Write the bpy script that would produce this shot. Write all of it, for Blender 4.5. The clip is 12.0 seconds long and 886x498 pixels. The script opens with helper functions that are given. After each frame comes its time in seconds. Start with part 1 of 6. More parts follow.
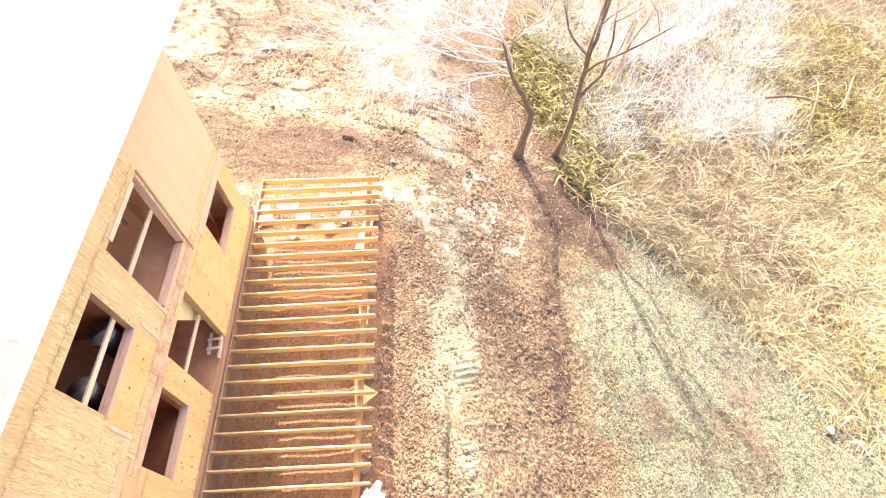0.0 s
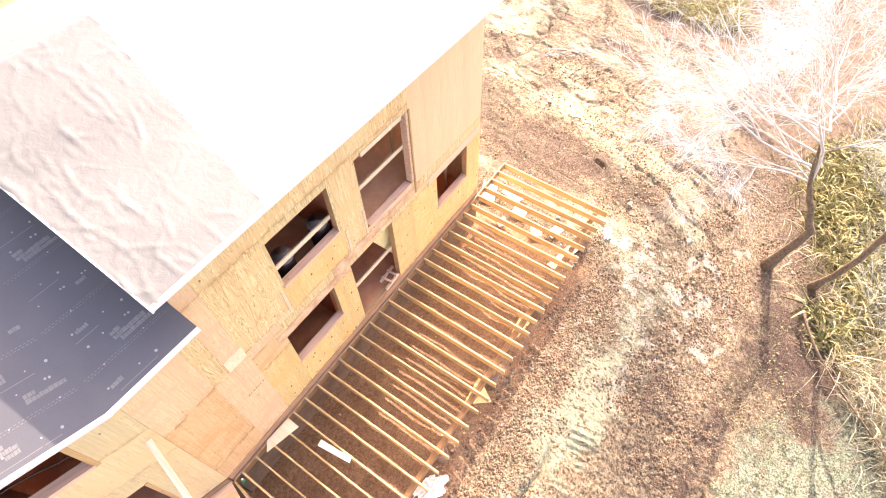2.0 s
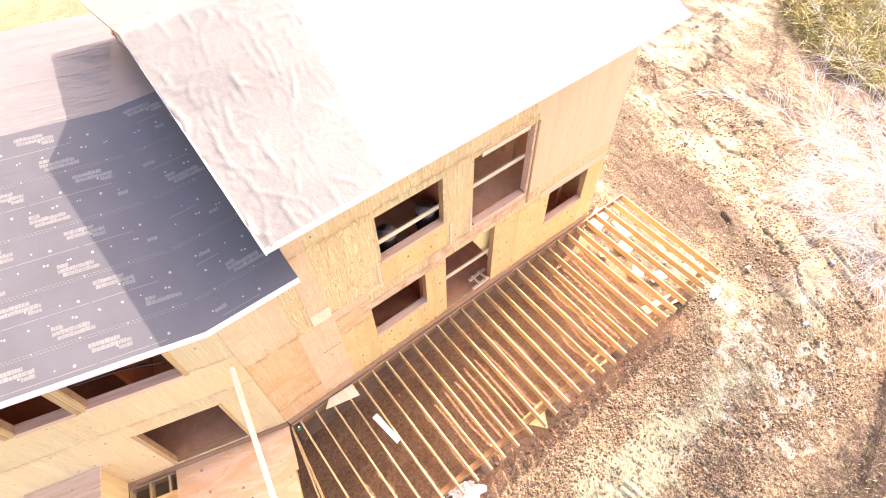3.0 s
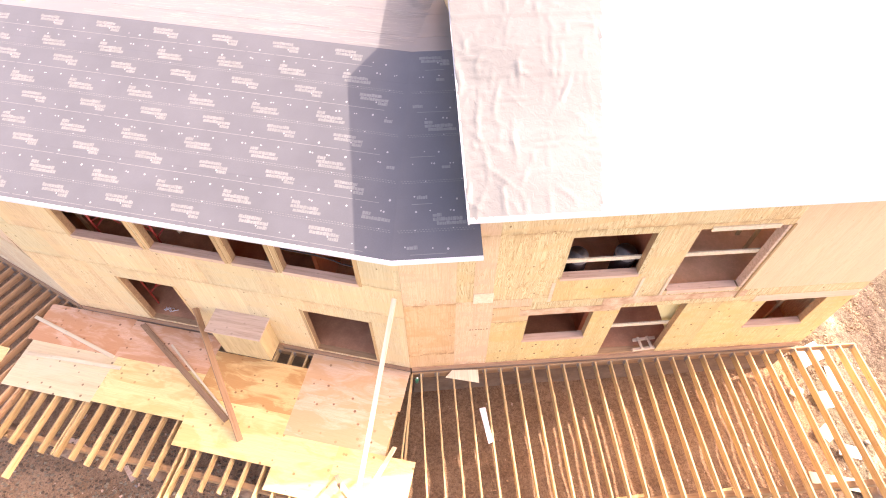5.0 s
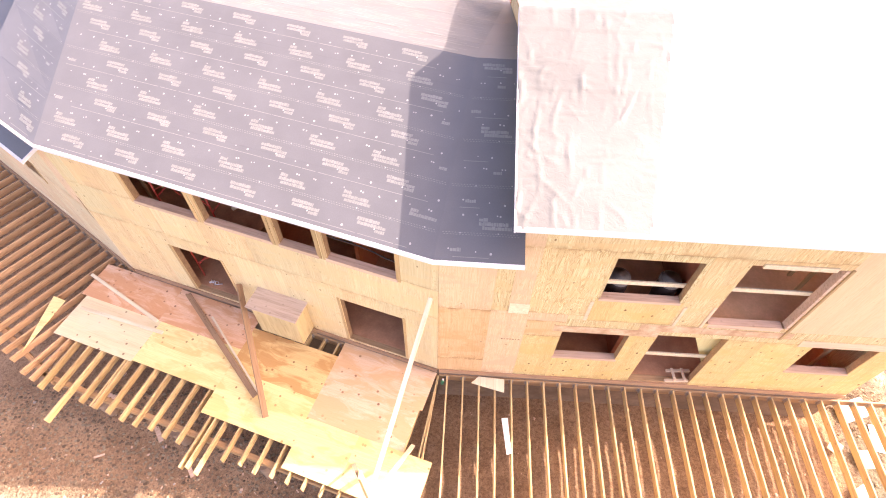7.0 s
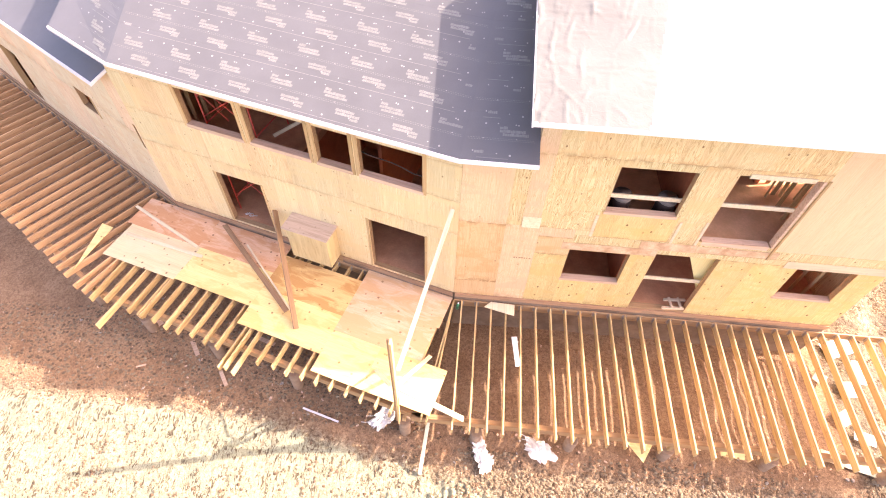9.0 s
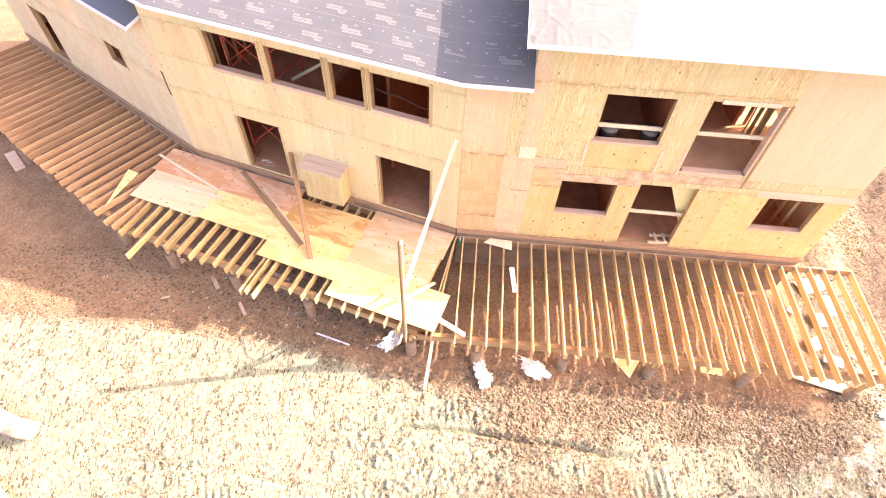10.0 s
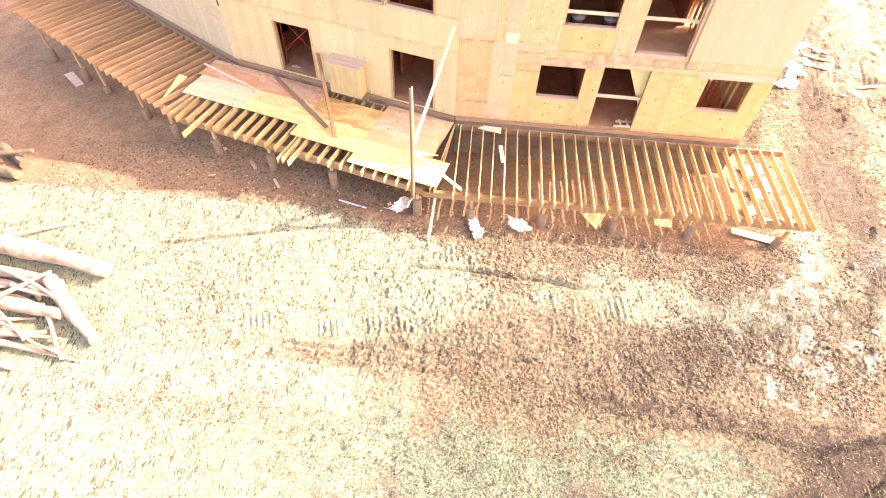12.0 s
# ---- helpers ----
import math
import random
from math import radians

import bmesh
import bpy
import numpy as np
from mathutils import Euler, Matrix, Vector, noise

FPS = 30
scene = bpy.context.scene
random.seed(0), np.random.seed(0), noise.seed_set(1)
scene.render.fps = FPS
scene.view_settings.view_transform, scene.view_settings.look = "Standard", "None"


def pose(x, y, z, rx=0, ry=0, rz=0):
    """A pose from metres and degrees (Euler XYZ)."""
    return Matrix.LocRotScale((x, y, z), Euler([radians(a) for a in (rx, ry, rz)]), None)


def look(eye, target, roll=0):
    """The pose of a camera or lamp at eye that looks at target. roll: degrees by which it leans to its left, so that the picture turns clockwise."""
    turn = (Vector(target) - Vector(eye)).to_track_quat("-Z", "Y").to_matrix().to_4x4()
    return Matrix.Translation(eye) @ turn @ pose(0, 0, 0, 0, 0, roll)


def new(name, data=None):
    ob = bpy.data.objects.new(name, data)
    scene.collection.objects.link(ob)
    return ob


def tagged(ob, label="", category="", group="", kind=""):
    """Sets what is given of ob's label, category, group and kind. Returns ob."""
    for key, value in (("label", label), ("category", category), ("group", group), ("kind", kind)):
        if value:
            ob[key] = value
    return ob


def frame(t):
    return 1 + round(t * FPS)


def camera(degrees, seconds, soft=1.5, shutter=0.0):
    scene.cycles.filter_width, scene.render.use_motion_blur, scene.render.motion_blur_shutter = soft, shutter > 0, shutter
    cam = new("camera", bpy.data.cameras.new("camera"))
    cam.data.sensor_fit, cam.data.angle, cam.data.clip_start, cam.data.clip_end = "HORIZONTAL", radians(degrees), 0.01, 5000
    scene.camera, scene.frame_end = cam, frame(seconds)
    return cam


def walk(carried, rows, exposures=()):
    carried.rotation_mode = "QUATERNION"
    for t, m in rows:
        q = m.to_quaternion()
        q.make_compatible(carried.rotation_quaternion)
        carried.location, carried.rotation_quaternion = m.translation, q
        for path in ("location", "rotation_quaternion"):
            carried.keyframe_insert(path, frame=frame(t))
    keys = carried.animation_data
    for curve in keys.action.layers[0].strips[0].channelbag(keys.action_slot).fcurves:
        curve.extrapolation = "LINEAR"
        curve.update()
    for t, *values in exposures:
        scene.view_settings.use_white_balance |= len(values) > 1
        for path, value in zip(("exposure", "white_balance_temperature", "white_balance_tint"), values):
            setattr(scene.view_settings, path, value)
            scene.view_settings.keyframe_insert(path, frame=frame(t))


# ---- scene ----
cam = camera(80.2, 12.0, 1.0)
PATH = [
    (0, (0.402, -5.434, 11.823), (1.526, -5.443, 10.169), -2.5),
    (0.5, (0.633, -5.547, 11.815), (1.751, -5.378, 10.165), -3.1),
    (1, (0.69, -5.547, 11.824), (1.781, -5.202, 10.184), -2.9),
    (1.2, (0.647, -5.547, 11.834), (1.72, -5.126, 10.2), -2.8),
    (1.5, (0.65, -5.569, 11.833), (1.679, -5.035, 10.204), -2.8),
    (2, (0.675, -5.535, 11.872), (1.61, -4.841, 10.247), -2.5),
    (2.5, (0.629, -5.511, 11.908), (1.462, -4.682, 10.29), -2.3),
    (3, (0.559, -5.48, 11.934), (1.266, -4.527, 10.324), -1.8),
    (3.5, (0.493, -5.46, 11.968), (1.044, -4.404, 10.361), -1.2),
    (5.5, (0.402, -5.599, 12.183), (0.404, -4.388, 10.592), 0.2),
    (6, (0.368, -5.61, 12.191), (0.341, -4.391, 10.605), 0.5),
    (6.5, (0.351, -5.595, 12.183), (0.306, -4.375, 10.599), 0.9),
    (8.5, (0.163, -7.069, 12.051), (0.096, -5.833, 10.48), 2.1),
    (9, (0.141, -8.045, 11.881), (0.067, -6.8, 10.318), 2.3),
    (9.5, (0.159, -9.115, 11.734), (0.088, -7.864, 10.176), 2.5),
    (10, (0.213, -10.259, 11.63), (0.144, -9.004, 10.075), 2.7),
    (10.5, (0.302, -11.477, 11.559), (0.233, -10.219, 10.006), 2.7),
    (11, (0.424, -12.764, 11.496), (0.354, -11.504, 9.944), 2.7),
    (11.5, (0.556, -14.095, 11.462), (0.485, -12.835, 9.91), 2.8),
    (12, (0.692, -15.459, 11.457), (0.621, -14.199, 9.905), 2.9),
]
EXPOSURE = 2.75
walk(cam, [(t, look(eye, target, roll)) for t, eye, target, roll in PATH],
     [(0.0, EXPOSURE - 0.11, 8200, 28), (3.5, EXPOSURE - 0.13, 8250, 31), (6.2, EXPOSURE - 0.11, 8250, 34), (8.5, EXPOSURE - 0.08, 8250, 33), (10.0, EXPOSURE - 0.04, 8250, 31), (12.0, EXPOSURE, 8250, 27)])

# ---- light ----
SUN = Vector((1.46, 0.28, 1.0)).normalized()          # the way to the sun
world = bpy.data.worlds.new("sky")
scene.world = world
world.use_nodes = True
wn = world.node_tree.nodes
wn.clear()
sky = wn.new("ShaderNodeTexSky")
sky.sky_type, sky.sun_disc = "NISHITA", False
sky.sun_elevation, sky.sun_rotation = math.asin(SUN.z), math.atan2(SUN.x, SUN.y)
sky.air_density, sky.dust_density, sky.ozone_density = 0.62, 3.3, 0.1
bg = wn.new("ShaderNodeBackground")
bg.inputs["Strength"].default_value = 0.15
wo = wn.new("ShaderNodeOutputWorld")
world.node_tree.links.new(sky.outputs[0], bg.inputs["Color"])
world.node_tree.links.new(bg.outputs[0], wo.inputs["Surface"])
sun_data = bpy.data.lights.new("sun", "SUN")
sun_data.energy, sun_data.angle, sun_data.color = 2.1, radians(0.5), (1.0, 0.975, 0.94)
sun_lamp = new("sun", sun_data)
sun_lamp.matrix_world = look((30, 8, 30), Vector((30, 8, 30)) - SUN)


# ---- materials ----
def mat(name):
    m = bpy.data.materials.new(name)
    m.use_nodes = True
    t = m.node_tree
    return m, t, t.nodes["Principled BSDF"]


def node(t, kind, **inputs):
    n = t.nodes.new(kind)
    for k, v in inputs.items():
        n.inputs[k.replace("_", " ")].default_value = v
    return n


def ramp(t, source, stops):
    n = t.nodes.new("ShaderNodeValToRGB")
    el = n.color_ramp.elements
    while len(el) < len(stops):
        el.new(0.5)
    for e, (p, c) in zip(el, stops):
        e.position, e.color = p, (*c, 1) if len(c) == 3 else c
    t.links.new(source, n.inputs[0])
    return n.outputs[0]


def coords(t, scale, kind="Object", rot=(0, 0, 0)):
    c = t.nodes.new("ShaderNodeTexCoord")
    mp = t.nodes.new("ShaderNodeMapping")
    mp.inputs["Scale"].default_value = scale
    mp.inputs["Rotation"].default_value = rot
    t.links.new(c.outputs[kind], mp.inputs["Vector"])
    return mp.outputs[0]


def mix(t, fac, a, b, how="MIX"):
    n = t.nodes.new("ShaderNodeMix")
    n.data_type, n.blend_type = "RGBA", how
    for sock, v in ((n.inputs["Factor"], fac), (n.inputs["A"], a), (n.inputs["B"], b)):
        if isinstance(v, bpy.types.NodeSocket):
            t.links.new(v, sock)
        elif isinstance(v, (int, float)):
            sock.default_value = v
        else:
            sock.default_value = (*v, 1)
    return n.outputs["Result"]


def noise_tex(t, vec, scale, detail=4.0, rough=0.55, distort=0.0):
    n = node(t, "ShaderNodeTexNoise", Scale=scale, Detail=detail, Roughness=rough, Distortion=distort)
    t.links.new(vec, n.inputs["Vector"])
    return n.outputs[0]


def bump(t, bsdf, height, strength=0.3, distance=0.01):
    b = node(t, "ShaderNodeBump", Strength=strength, Distance=distance)
    t.links.new(height, b.inputs["Height"])
    t.links.new(b.outputs[0], bsdf.inputs["Normal"])


def vary(t, color, low=0.86, high=1.1, seed_attr=True):
    info = t.nodes.new("ShaderNodeObjectInfo")
    v = ramp(t, info.outputs["Random"], [(0, (low,) * 3), (1, (high,) * 3)])
    return mix(t, 1.0, color, v, "MULTIPLY")


COOL_TINT = (0.97, 1.06, 1.16)                             # cools all bare wood, to offset the warm tint of the sky light


def wood(name, light, dark, grain=(1, 1, 14), knots=0.5, low=0.85, high=1.12, rough=0.65, spread=True, hue=None):
    """Sawn or peeled wood; grain runs along the axis with the smallest scale."""
    m, t, b = mat(name)
    vec = coords(t, grain)
    info = t.nodes.new("ShaderNodeObjectInfo")
    add = t.nodes.new("ShaderNodeVectorMath")
    add.operation = "ADD"
    comb = t.nodes.new("ShaderNodeCombineXYZ")
    mul = t.nodes.new("ShaderNodeMath")
    mul.operation = "MULTIPLY"
    mul.inputs[1].default_value = 37.0
    t.links.new(info.outputs["Random"], mul.inputs[0])
    for i in range(3):
        t.links.new(mul.outputs[0], comb.inputs[i])
    t.links.new(vec, add.inputs[0])
    t.links.new(comb.outputs[0], add.inputs[1])
    v = add.outputs[0]
    fine = noise_tex(t, v, 2.2, 6, 0.65, 0.6)
    col = ramp(t, fine, [(0.28, dark), (0.52, light), (0.8, [min(1, c * 1.12) for c in light])])
    broad = noise_tex(t, v, 0.55, 3, 0.5, 0.3)
    col = mix(t, ramp(t, broad, [(0.3, (0.45,) * 3), (0.6, (0,) * 3)]), col, dark)
    if knots:
        vk = coords(t, (1, 1, 1))
        addk = t.nodes.new("ShaderNodeVectorMath")
        t.links.new(vk, addk.inputs[0])
        t.links.new(comb.outputs[0], addk.inputs[1])
        vor = node(t, "ShaderNodeTexVoronoi", Scale=5.0)
        t.links.new(addk.outputs[0], vor.inputs["Vector"])
        k = ramp(t, vor.outputs["Distance"], [(0.0, (knots,) * 3), (0.09, (knots,) * 3), (0.16, (0,) * 3)])
        col = mix(t, k, col, [c * 0.42 for c in dark])
    if hue:
        h = ramp(t, info.outputs["Random"], [(0.0, (0, 0, 0)), (0.45, (0, 0, 0)), (1.0, (0.5,) * 3)])
        col = mix(t, h, col, mix(t, 1.0, col, hue, "MULTIPLY"))
    if spread:
        col = vary(t, col, low, high)
    col = mix(t, 1.0, col, COOL_TINT, "MULTIPLY")
    t.links.new(col, b.inputs["Base Color"])
    b.inputs["Roughness"].default_value = rough
    bump(t, b, fine, 0.25, 0.004)
    return m


def dull(name, color, other=None, scale=6.0, rough=0.8, bumps=0.2, metallic=0.0, distance=0.01):
    """A plain surface with blotches at two scales."""
    m, t, b = mat(name)
    vec = coords(t, (1, 1, 1))
    n1, n2 = noise_tex(t, vec, scale, 5), noise_tex(t, vec, scale * 7, 4)
    other = other or [c * 0.7 for c in color]
    col = mix(t, ramp(t, n1, [(0.35, (0,) * 3), (0.7, (1,) * 3)]), color, other)
    col = mix(t, ramp(t, n2, [(0.4, (0.25,) * 3), (0.65, (0,) * 3)]), col, [c * 0.75 for c in other])
    t.links.new(col, b.inputs["Base Color"])
    b.inputs["Roughness"].default_value, b.inputs["Metallic"].default_value = rough, metallic
    bump(t, b, n2, bumps, distance)
    return m


def plywood(name, pale, streak, pink, stretch=(1, 1, 0.16), spots=0.5, figure=0.6, low=0.9, high=1.08, stain=None, knot=0.05, edge=0.0, soak=0.0):
    """Rotary-cut plywood: wild figure drawn out along the sheet, small knots, and a tone of its own for each sheet."""
    m, t, b = mat(name)
    info = t.nodes.new("ShaderNodeObjectInfo")
    mul = t.nodes.new("ShaderNodeMath")
    mul.operation = "MULTIPLY"
    mul.inputs[1].default_value = 53.0
    t.links.new(info.outputs["Random"], mul.inputs[0])

    def moved(scale):
        add = t.nodes.new("ShaderNodeVectorMath")
        t.links.new(coords(t, scale), add.inputs[0])
        t.links.new(mul.outputs[0], add.inputs[1])
        return add.outputs[0]
    wild = noise_tex(t, moved([v if v > 0.5 else v * 0.7 for v in stretch]), 5.5, 5, 0.62, 1.7)
    amount = ramp(t, info.outputs["Random"], [(0.0, (0.25,) * 3), (0.3, (1.0,) * 3), (0.5, (0.35,) * 3), (0.8, (0.9,) * 3), (1.0, (0.3,) * 3)])
    fine = noise_tex(t, moved([v * 5 if v > 0.5 else v for v in stretch]), 9.0, 5, 0.7, 0.3)
    col = mix(t, ramp(t, wild, [(0.40, (0,) * 3), (0.445, (figure,) * 3), (0.475, (0.05 * figure,) * 3), (0.53, (0.05 * figure,) * 3), (0.555, (0.9 * figure,) * 3), (0.585, (0.1 * figure,) * 3), (0.65, (0.55 * figure,) * 3), (0.69, (0,) * 3)]), pale, mix(t, amount, pale, streak))
    col = mix(t, ramp(t, fine, [(0.35, (0.30,) * 3), (0.6, (0,) * 3)]), col, [c * 0.72 for c in streak])
    vor = node(t, "ShaderNodeTexVoronoi", Scale=4.2)
    t.links.new(moved((1, 1, 0.7)), vor.inputs["Vector"])
    k = ramp(t, vor.outputs["Distance"], [(0.0, (spots,) * 3), (knot, (spots,) * 3), (knot + 0.06, (0,) * 3)])
    col = mix(t, k, col, [streak[0] * 0.42, streak[1] * 0.34, streak[2] * 0.34])
    nails = node(t, "ShaderNodeTexVoronoi", Scale=7.5)
    t.links.new(moved((1, 1, 0.8)), nails.inputs["Vector"])
    col = mix(t, ramp(t, nails.outputs["Distance"], [(0.0, (0.55,) * 3), (0.035, (0.5,) * 3), (0.06, (0,) * 3)]), col, (0.16, 0.08, 0.04))
    band = noise_tex(t, moved([v * 2.6 if v > 0.5 else v * 0.6 for v in stretch]), 1.0, 2, 0.5)
    col = mix(t, ramp(t, band, [(0.36, (0.75,) * 3), (0.5, (0.1,) * 3), (0.62, (0,) * 3)]), col, mix(t, 1.0, col, [0.93 * pink[0], 0.93 * pink[1], 0.93 * pink[2]], "MULTIPLY"))
    if stain:
        s = noise_tex(t, moved((0.6, 1.6, 1.6)), 1.6, 4, 0.6, 0.8)
        col = mix(t, ramp(t, s, [(0.49 - soak, (0,) * 3), (0.60 - soak, (0.62 + 2 * soak,) * 3)]), col, stain)
    if edge:                                                # damp has crept into the upper and lower edges of the sheets
        sep = t.nodes.new("ShaderNodeSeparateXYZ")
        t.links.new(coords(t, (1, 1, 1), "Generated"), sep.inputs[0])
        rim = ramp(t, sep.outputs["Z"], [(0.0, (1,) * 3), (0.045, (0.35,) * 3), (0.10, (0,) * 3), (0.93, (0,) * 3), (0.98, (0.4,) * 3), (1.0, (1,) * 3)])
        blot = ramp(t, noise_tex(t, moved((1, 1, 1)), 5.0, 4, 0.65, 0.6), [(0.42, (0,) * 3), (0.58, (edge,) * 3)])
        col = mix(t, mix(t, 1.0, rim, blot, "MULTIPLY"), col, (0.34, 0.165, 0.06))
    tone = ramp(t, info.outputs["Random"], [(0.0, (0.0,) * 3), (0.35, (0.1,) * 3), (0.7, (0.85,) * 3), (1.0, (0.3,) * 3)])
    col = mix(t, tone, col, mix(t, 1.0, col, pink, "MULTIPLY"))
    col = vary(t, col, low, high)
    col = mix(t, 1.0, col, COOL_TINT, "MULTIPLY")
    t.links.new(col, b.inputs["Base Color"])
    b.inputs["Roughness"].default_value = 0.7
    bump(t, b, fine, 0.25, 0.004)
    return m


PLY_WALL = plywood("plywood_sheathing", (0.80, 0.668, 0.365), (0.44, 0.25, 0.08), (1.0, 0.90, 0.86), spots=0.85, figure=0.95, low=0.88, high=1.08, stain=(0.72, 0.50, 0.23), edge=0.6)
PLY_TAN = plywood("tan_plywood_sheathing", (0.74, 0.505, 0.265), (0.50, 0.29, 0.11), (1.0, 0.93, 0.90), spots=0.6, figure=0.55, low=0.95, high=1.04, stain=(0.58, 0.35, 0.15), edge=0.85)
PLY_ROSE = plywood("rosy_plywood_sheathing", (0.78, 0.572, 0.335), (0.58, 0.36, 0.17), (1.0, 0.94, 0.93), spots=0.5, figure=0.8, low=0.95, high=1.05, stain=(0.68, 0.44, 0.26), edge=0.5)
PLY_SPECK = plywood("speckled_plywood_sheathing", (0.79, 0.603, 0.275), (0.50, 0.29, 0.085), (1.0, 0.92, 0.88), (1, 1, 0.3), spots=1.0, figure=0.5, low=0.90, high=1.06, stain=(0.74, 0.47, 0.17), knot=0.075, edge=0.7)
PLY_LOW = plywood("pinkish_plywood_sheathing", (0.81, 0.655, 0.415), (0.58, 0.39, 0.20), (1.0, 0.88, 0.86), spots=0.75, figure=0.7, low=0.88, stain=(0.70, 0.48, 0.26), edge=0.4)
PLY_MID = plywood("pale_plywood_sheathing", (0.80, 0.64, 0.36), (0.52, 0.33, 0.125), (1.0, 0.90, 0.87), spots=0.8, figure=0.5, low=0.90, high=1.06, stain=(0.76, 0.56, 0.28), edge=0.4)
PLY_SMOOTH = plywood("smooth_plywood_sheathing", (0.76, 0.565, 0.335), (0.68, 0.465, 0.24), (1.0, 0.95, 0.93), spots=0.15, figure=0.5, low=0.97, high=1.03)
PLY_DECK = plywood("plywood_floor_sheet", (0.93, 0.72, 0.33), (0.82, 0.53, 0.18), (1.0, 0.94, 0.88), (0.16, 1, 1), 0.9, 0.35, 0.94, 1.06, (0.80, 0.47, 0.16), knot=0.10)
PLY_STAINED = plywood("stained_plywood_floor_sheet", (0.90, 0.60, 0.25), (0.74, 0.40, 0.13), (1.0, 0.94, 0.88), (0.16, 1, 1), 0.9, 0.4, 0.95, 1.05, (0.60, 0.25, 0.07), knot=0.09, soak=0.05)
# brightened plywood: the sun on the leaning sheet is put into its colour
PLY_SUNLIT = plywood("sunlit_plywood_sheet", (0.95, 0.80, 0.40), (0.88, 0.66, 0.24), (1.0, 0.97, 0.95), spots=0.2, figure=0.4)
PLY_RED = plywood("plywood_damp_sheet", (0.90, 0.545, 0.33), (0.74, 0.36, 0.18), (1.0, 0.94, 0.9), (0.16, 1, 1), 0.9, 0.4, 0.95, 1.05, (0.70, 0.30, 0.125), knot=0.10, soak=0.06)
PLY_PINK = plywood("pinkish_plywood_floor_sheet", (0.88, 0.60, 0.37), (0.72, 0.41, 0.21), (1.0, 0.94, 0.9), (0.16, 1, 1), 0.95, 0.5, 0.95, 1.05, (0.74, 0.40, 0.18), knot=0.11, soak=0.05)
PLY_BLEACHED = plywood("bleached_plywood_floor_sheet", (0.78, 0.63, 0.37), (0.64, 0.46, 0.24), (1.0, 0.95, 0.92), (0.16, 1, 1), 0.9, 0.35, 0.96, 1.04, (0.80, 0.60, 0.38), knot=0.10)
LUMBER = wood("sawn_lumber", (0.585, 0.39, 0.18), (0.40, 0.225, 0.085), (9, 0.5, 9), 0.35, 0.82, 1.15, 0.7)
LUMBER_RED = wood("reddish_joist_lumber", (0.59, 0.335, 0.17), (0.42, 0.205, 0.09), (9, 0.5, 9), 0.35, 0.82, 1.12, 0.7)
LUMBER_Z = wood("stud_lumber", (0.60, 0.38, 0.18), (0.44, 0.25, 0.10), (9, 9, 0.5), 0.35, 0.8, 1.15, 0.7)
LUMBER_X = wood("plate_lumber", (0.50, 0.29, 0.14), (0.34, 0.17, 0.075), (0.5, 9, 9), 0.3, 0.85, 1.1, 0.7)
TREATED = wood("weathered_rim_board", (0.42, 0.235, 0.13), (0.26, 0.135, 0.072), (0.6, 9, 9), 0.2, 0.85, 1.1, 0.75)
PALE = wood("pale_lumber", (0.78, 0.63, 0.42), (0.66, 0.49, 0.28), (9, 0.5, 9), 0.2, 0.95, 1.05, 0.6)
BROWN = wood("old_brown_board", (0.37, 0.205, 0.105), (0.24, 0.122, 0.06), (9, 0.5, 9), 0.3, 0.9, 1.1, 0.7)
PINKWOOD = wood("pinkish_lumber", (0.70, 0.46, 0.31), (0.50, 0.29, 0.17), (0.6, 9, 9), 0.2, 0.9, 1.1, 0.65)
PLY_BOX = wood("plywood_box_board", (0.62, 0.45, 0.22), (0.50, 0.33, 0.15), (5, 5, 0.5), 0.2, 0.95, 1.05, 0.7)
STRIP = dull("pale_pinkish_strand_strip", (0.76, 0.575, 0.385), (0.50, 0.29, 0.165), 3.5, 0.8, 0.15)
GREYBOARD = wood("greyish_weathered_board", (0.62, 0.44, 0.31), (0.42, 0.27, 0.18), (0.6, 9, 9), 0.3, 0.95, 1.05, 0.75)
# OSB and DARKWALL are reddened to offset the bluish sky light in the rooms
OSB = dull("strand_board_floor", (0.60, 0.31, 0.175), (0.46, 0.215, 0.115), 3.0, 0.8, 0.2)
DARKWALL = dull("reddened_interior_board", (0.54, 0.175, 0.085), (0.42, 0.125, 0.058), 2.0, 0.85, 0.2)
# paler strand board: daylight on the upper floor is put into its colour
OSB_UPPER = dull("pinkish_daylit_floor", (0.86, 0.53, 0.31), (0.72, 0.42, 0.23), 3.0, 0.8, 0.2)
PALEPINK = wood("pale_pinkish_board", (0.76, 0.55, 0.36), (0.64, 0.43, 0.26), (0.6, 9, 9), 0.2, 0.95, 1.05, 0.65)
CONCRETE = dull("dusty_concrete", (0.30, 0.225, 0.165), (0.17, 0.11, 0.072), 1.3, 0.9, 0.3)
TUBE = dull("cardboard_form_tube", (0.36, 0.255, 0.18), (0.25, 0.165, 0.108), 5.0, 0.85, 0.2)
WHITE = dull("white_painted_metal", (0.80, 0.80, 0.80), (0.76, 0.76, 0.77), 4.0, 0.4, 0.05)
PLASTIC = dull("white_plastic_sheet", (0.86, 0.83, 0.77), (0.76, 0.73, 0.67), 4.0, 0.4, 0.3)
DUST = dull("pale_rock_dust", (0.58, 0.51, 0.40), (0.42, 0.345, 0.25), 9.0, 0.95, 0.4)
ROCK = dull("grey_stone", (0.42, 0.38, 0.33), (0.28, 0.24, 0.20), 6.0, 0.9, 0.6, distance=0.03)
RED = dull("red_scaffold_paint", (0.66, 0.085, 0.05), (0.52, 0.06, 0.035), 8.0, 0.45, 0.1)
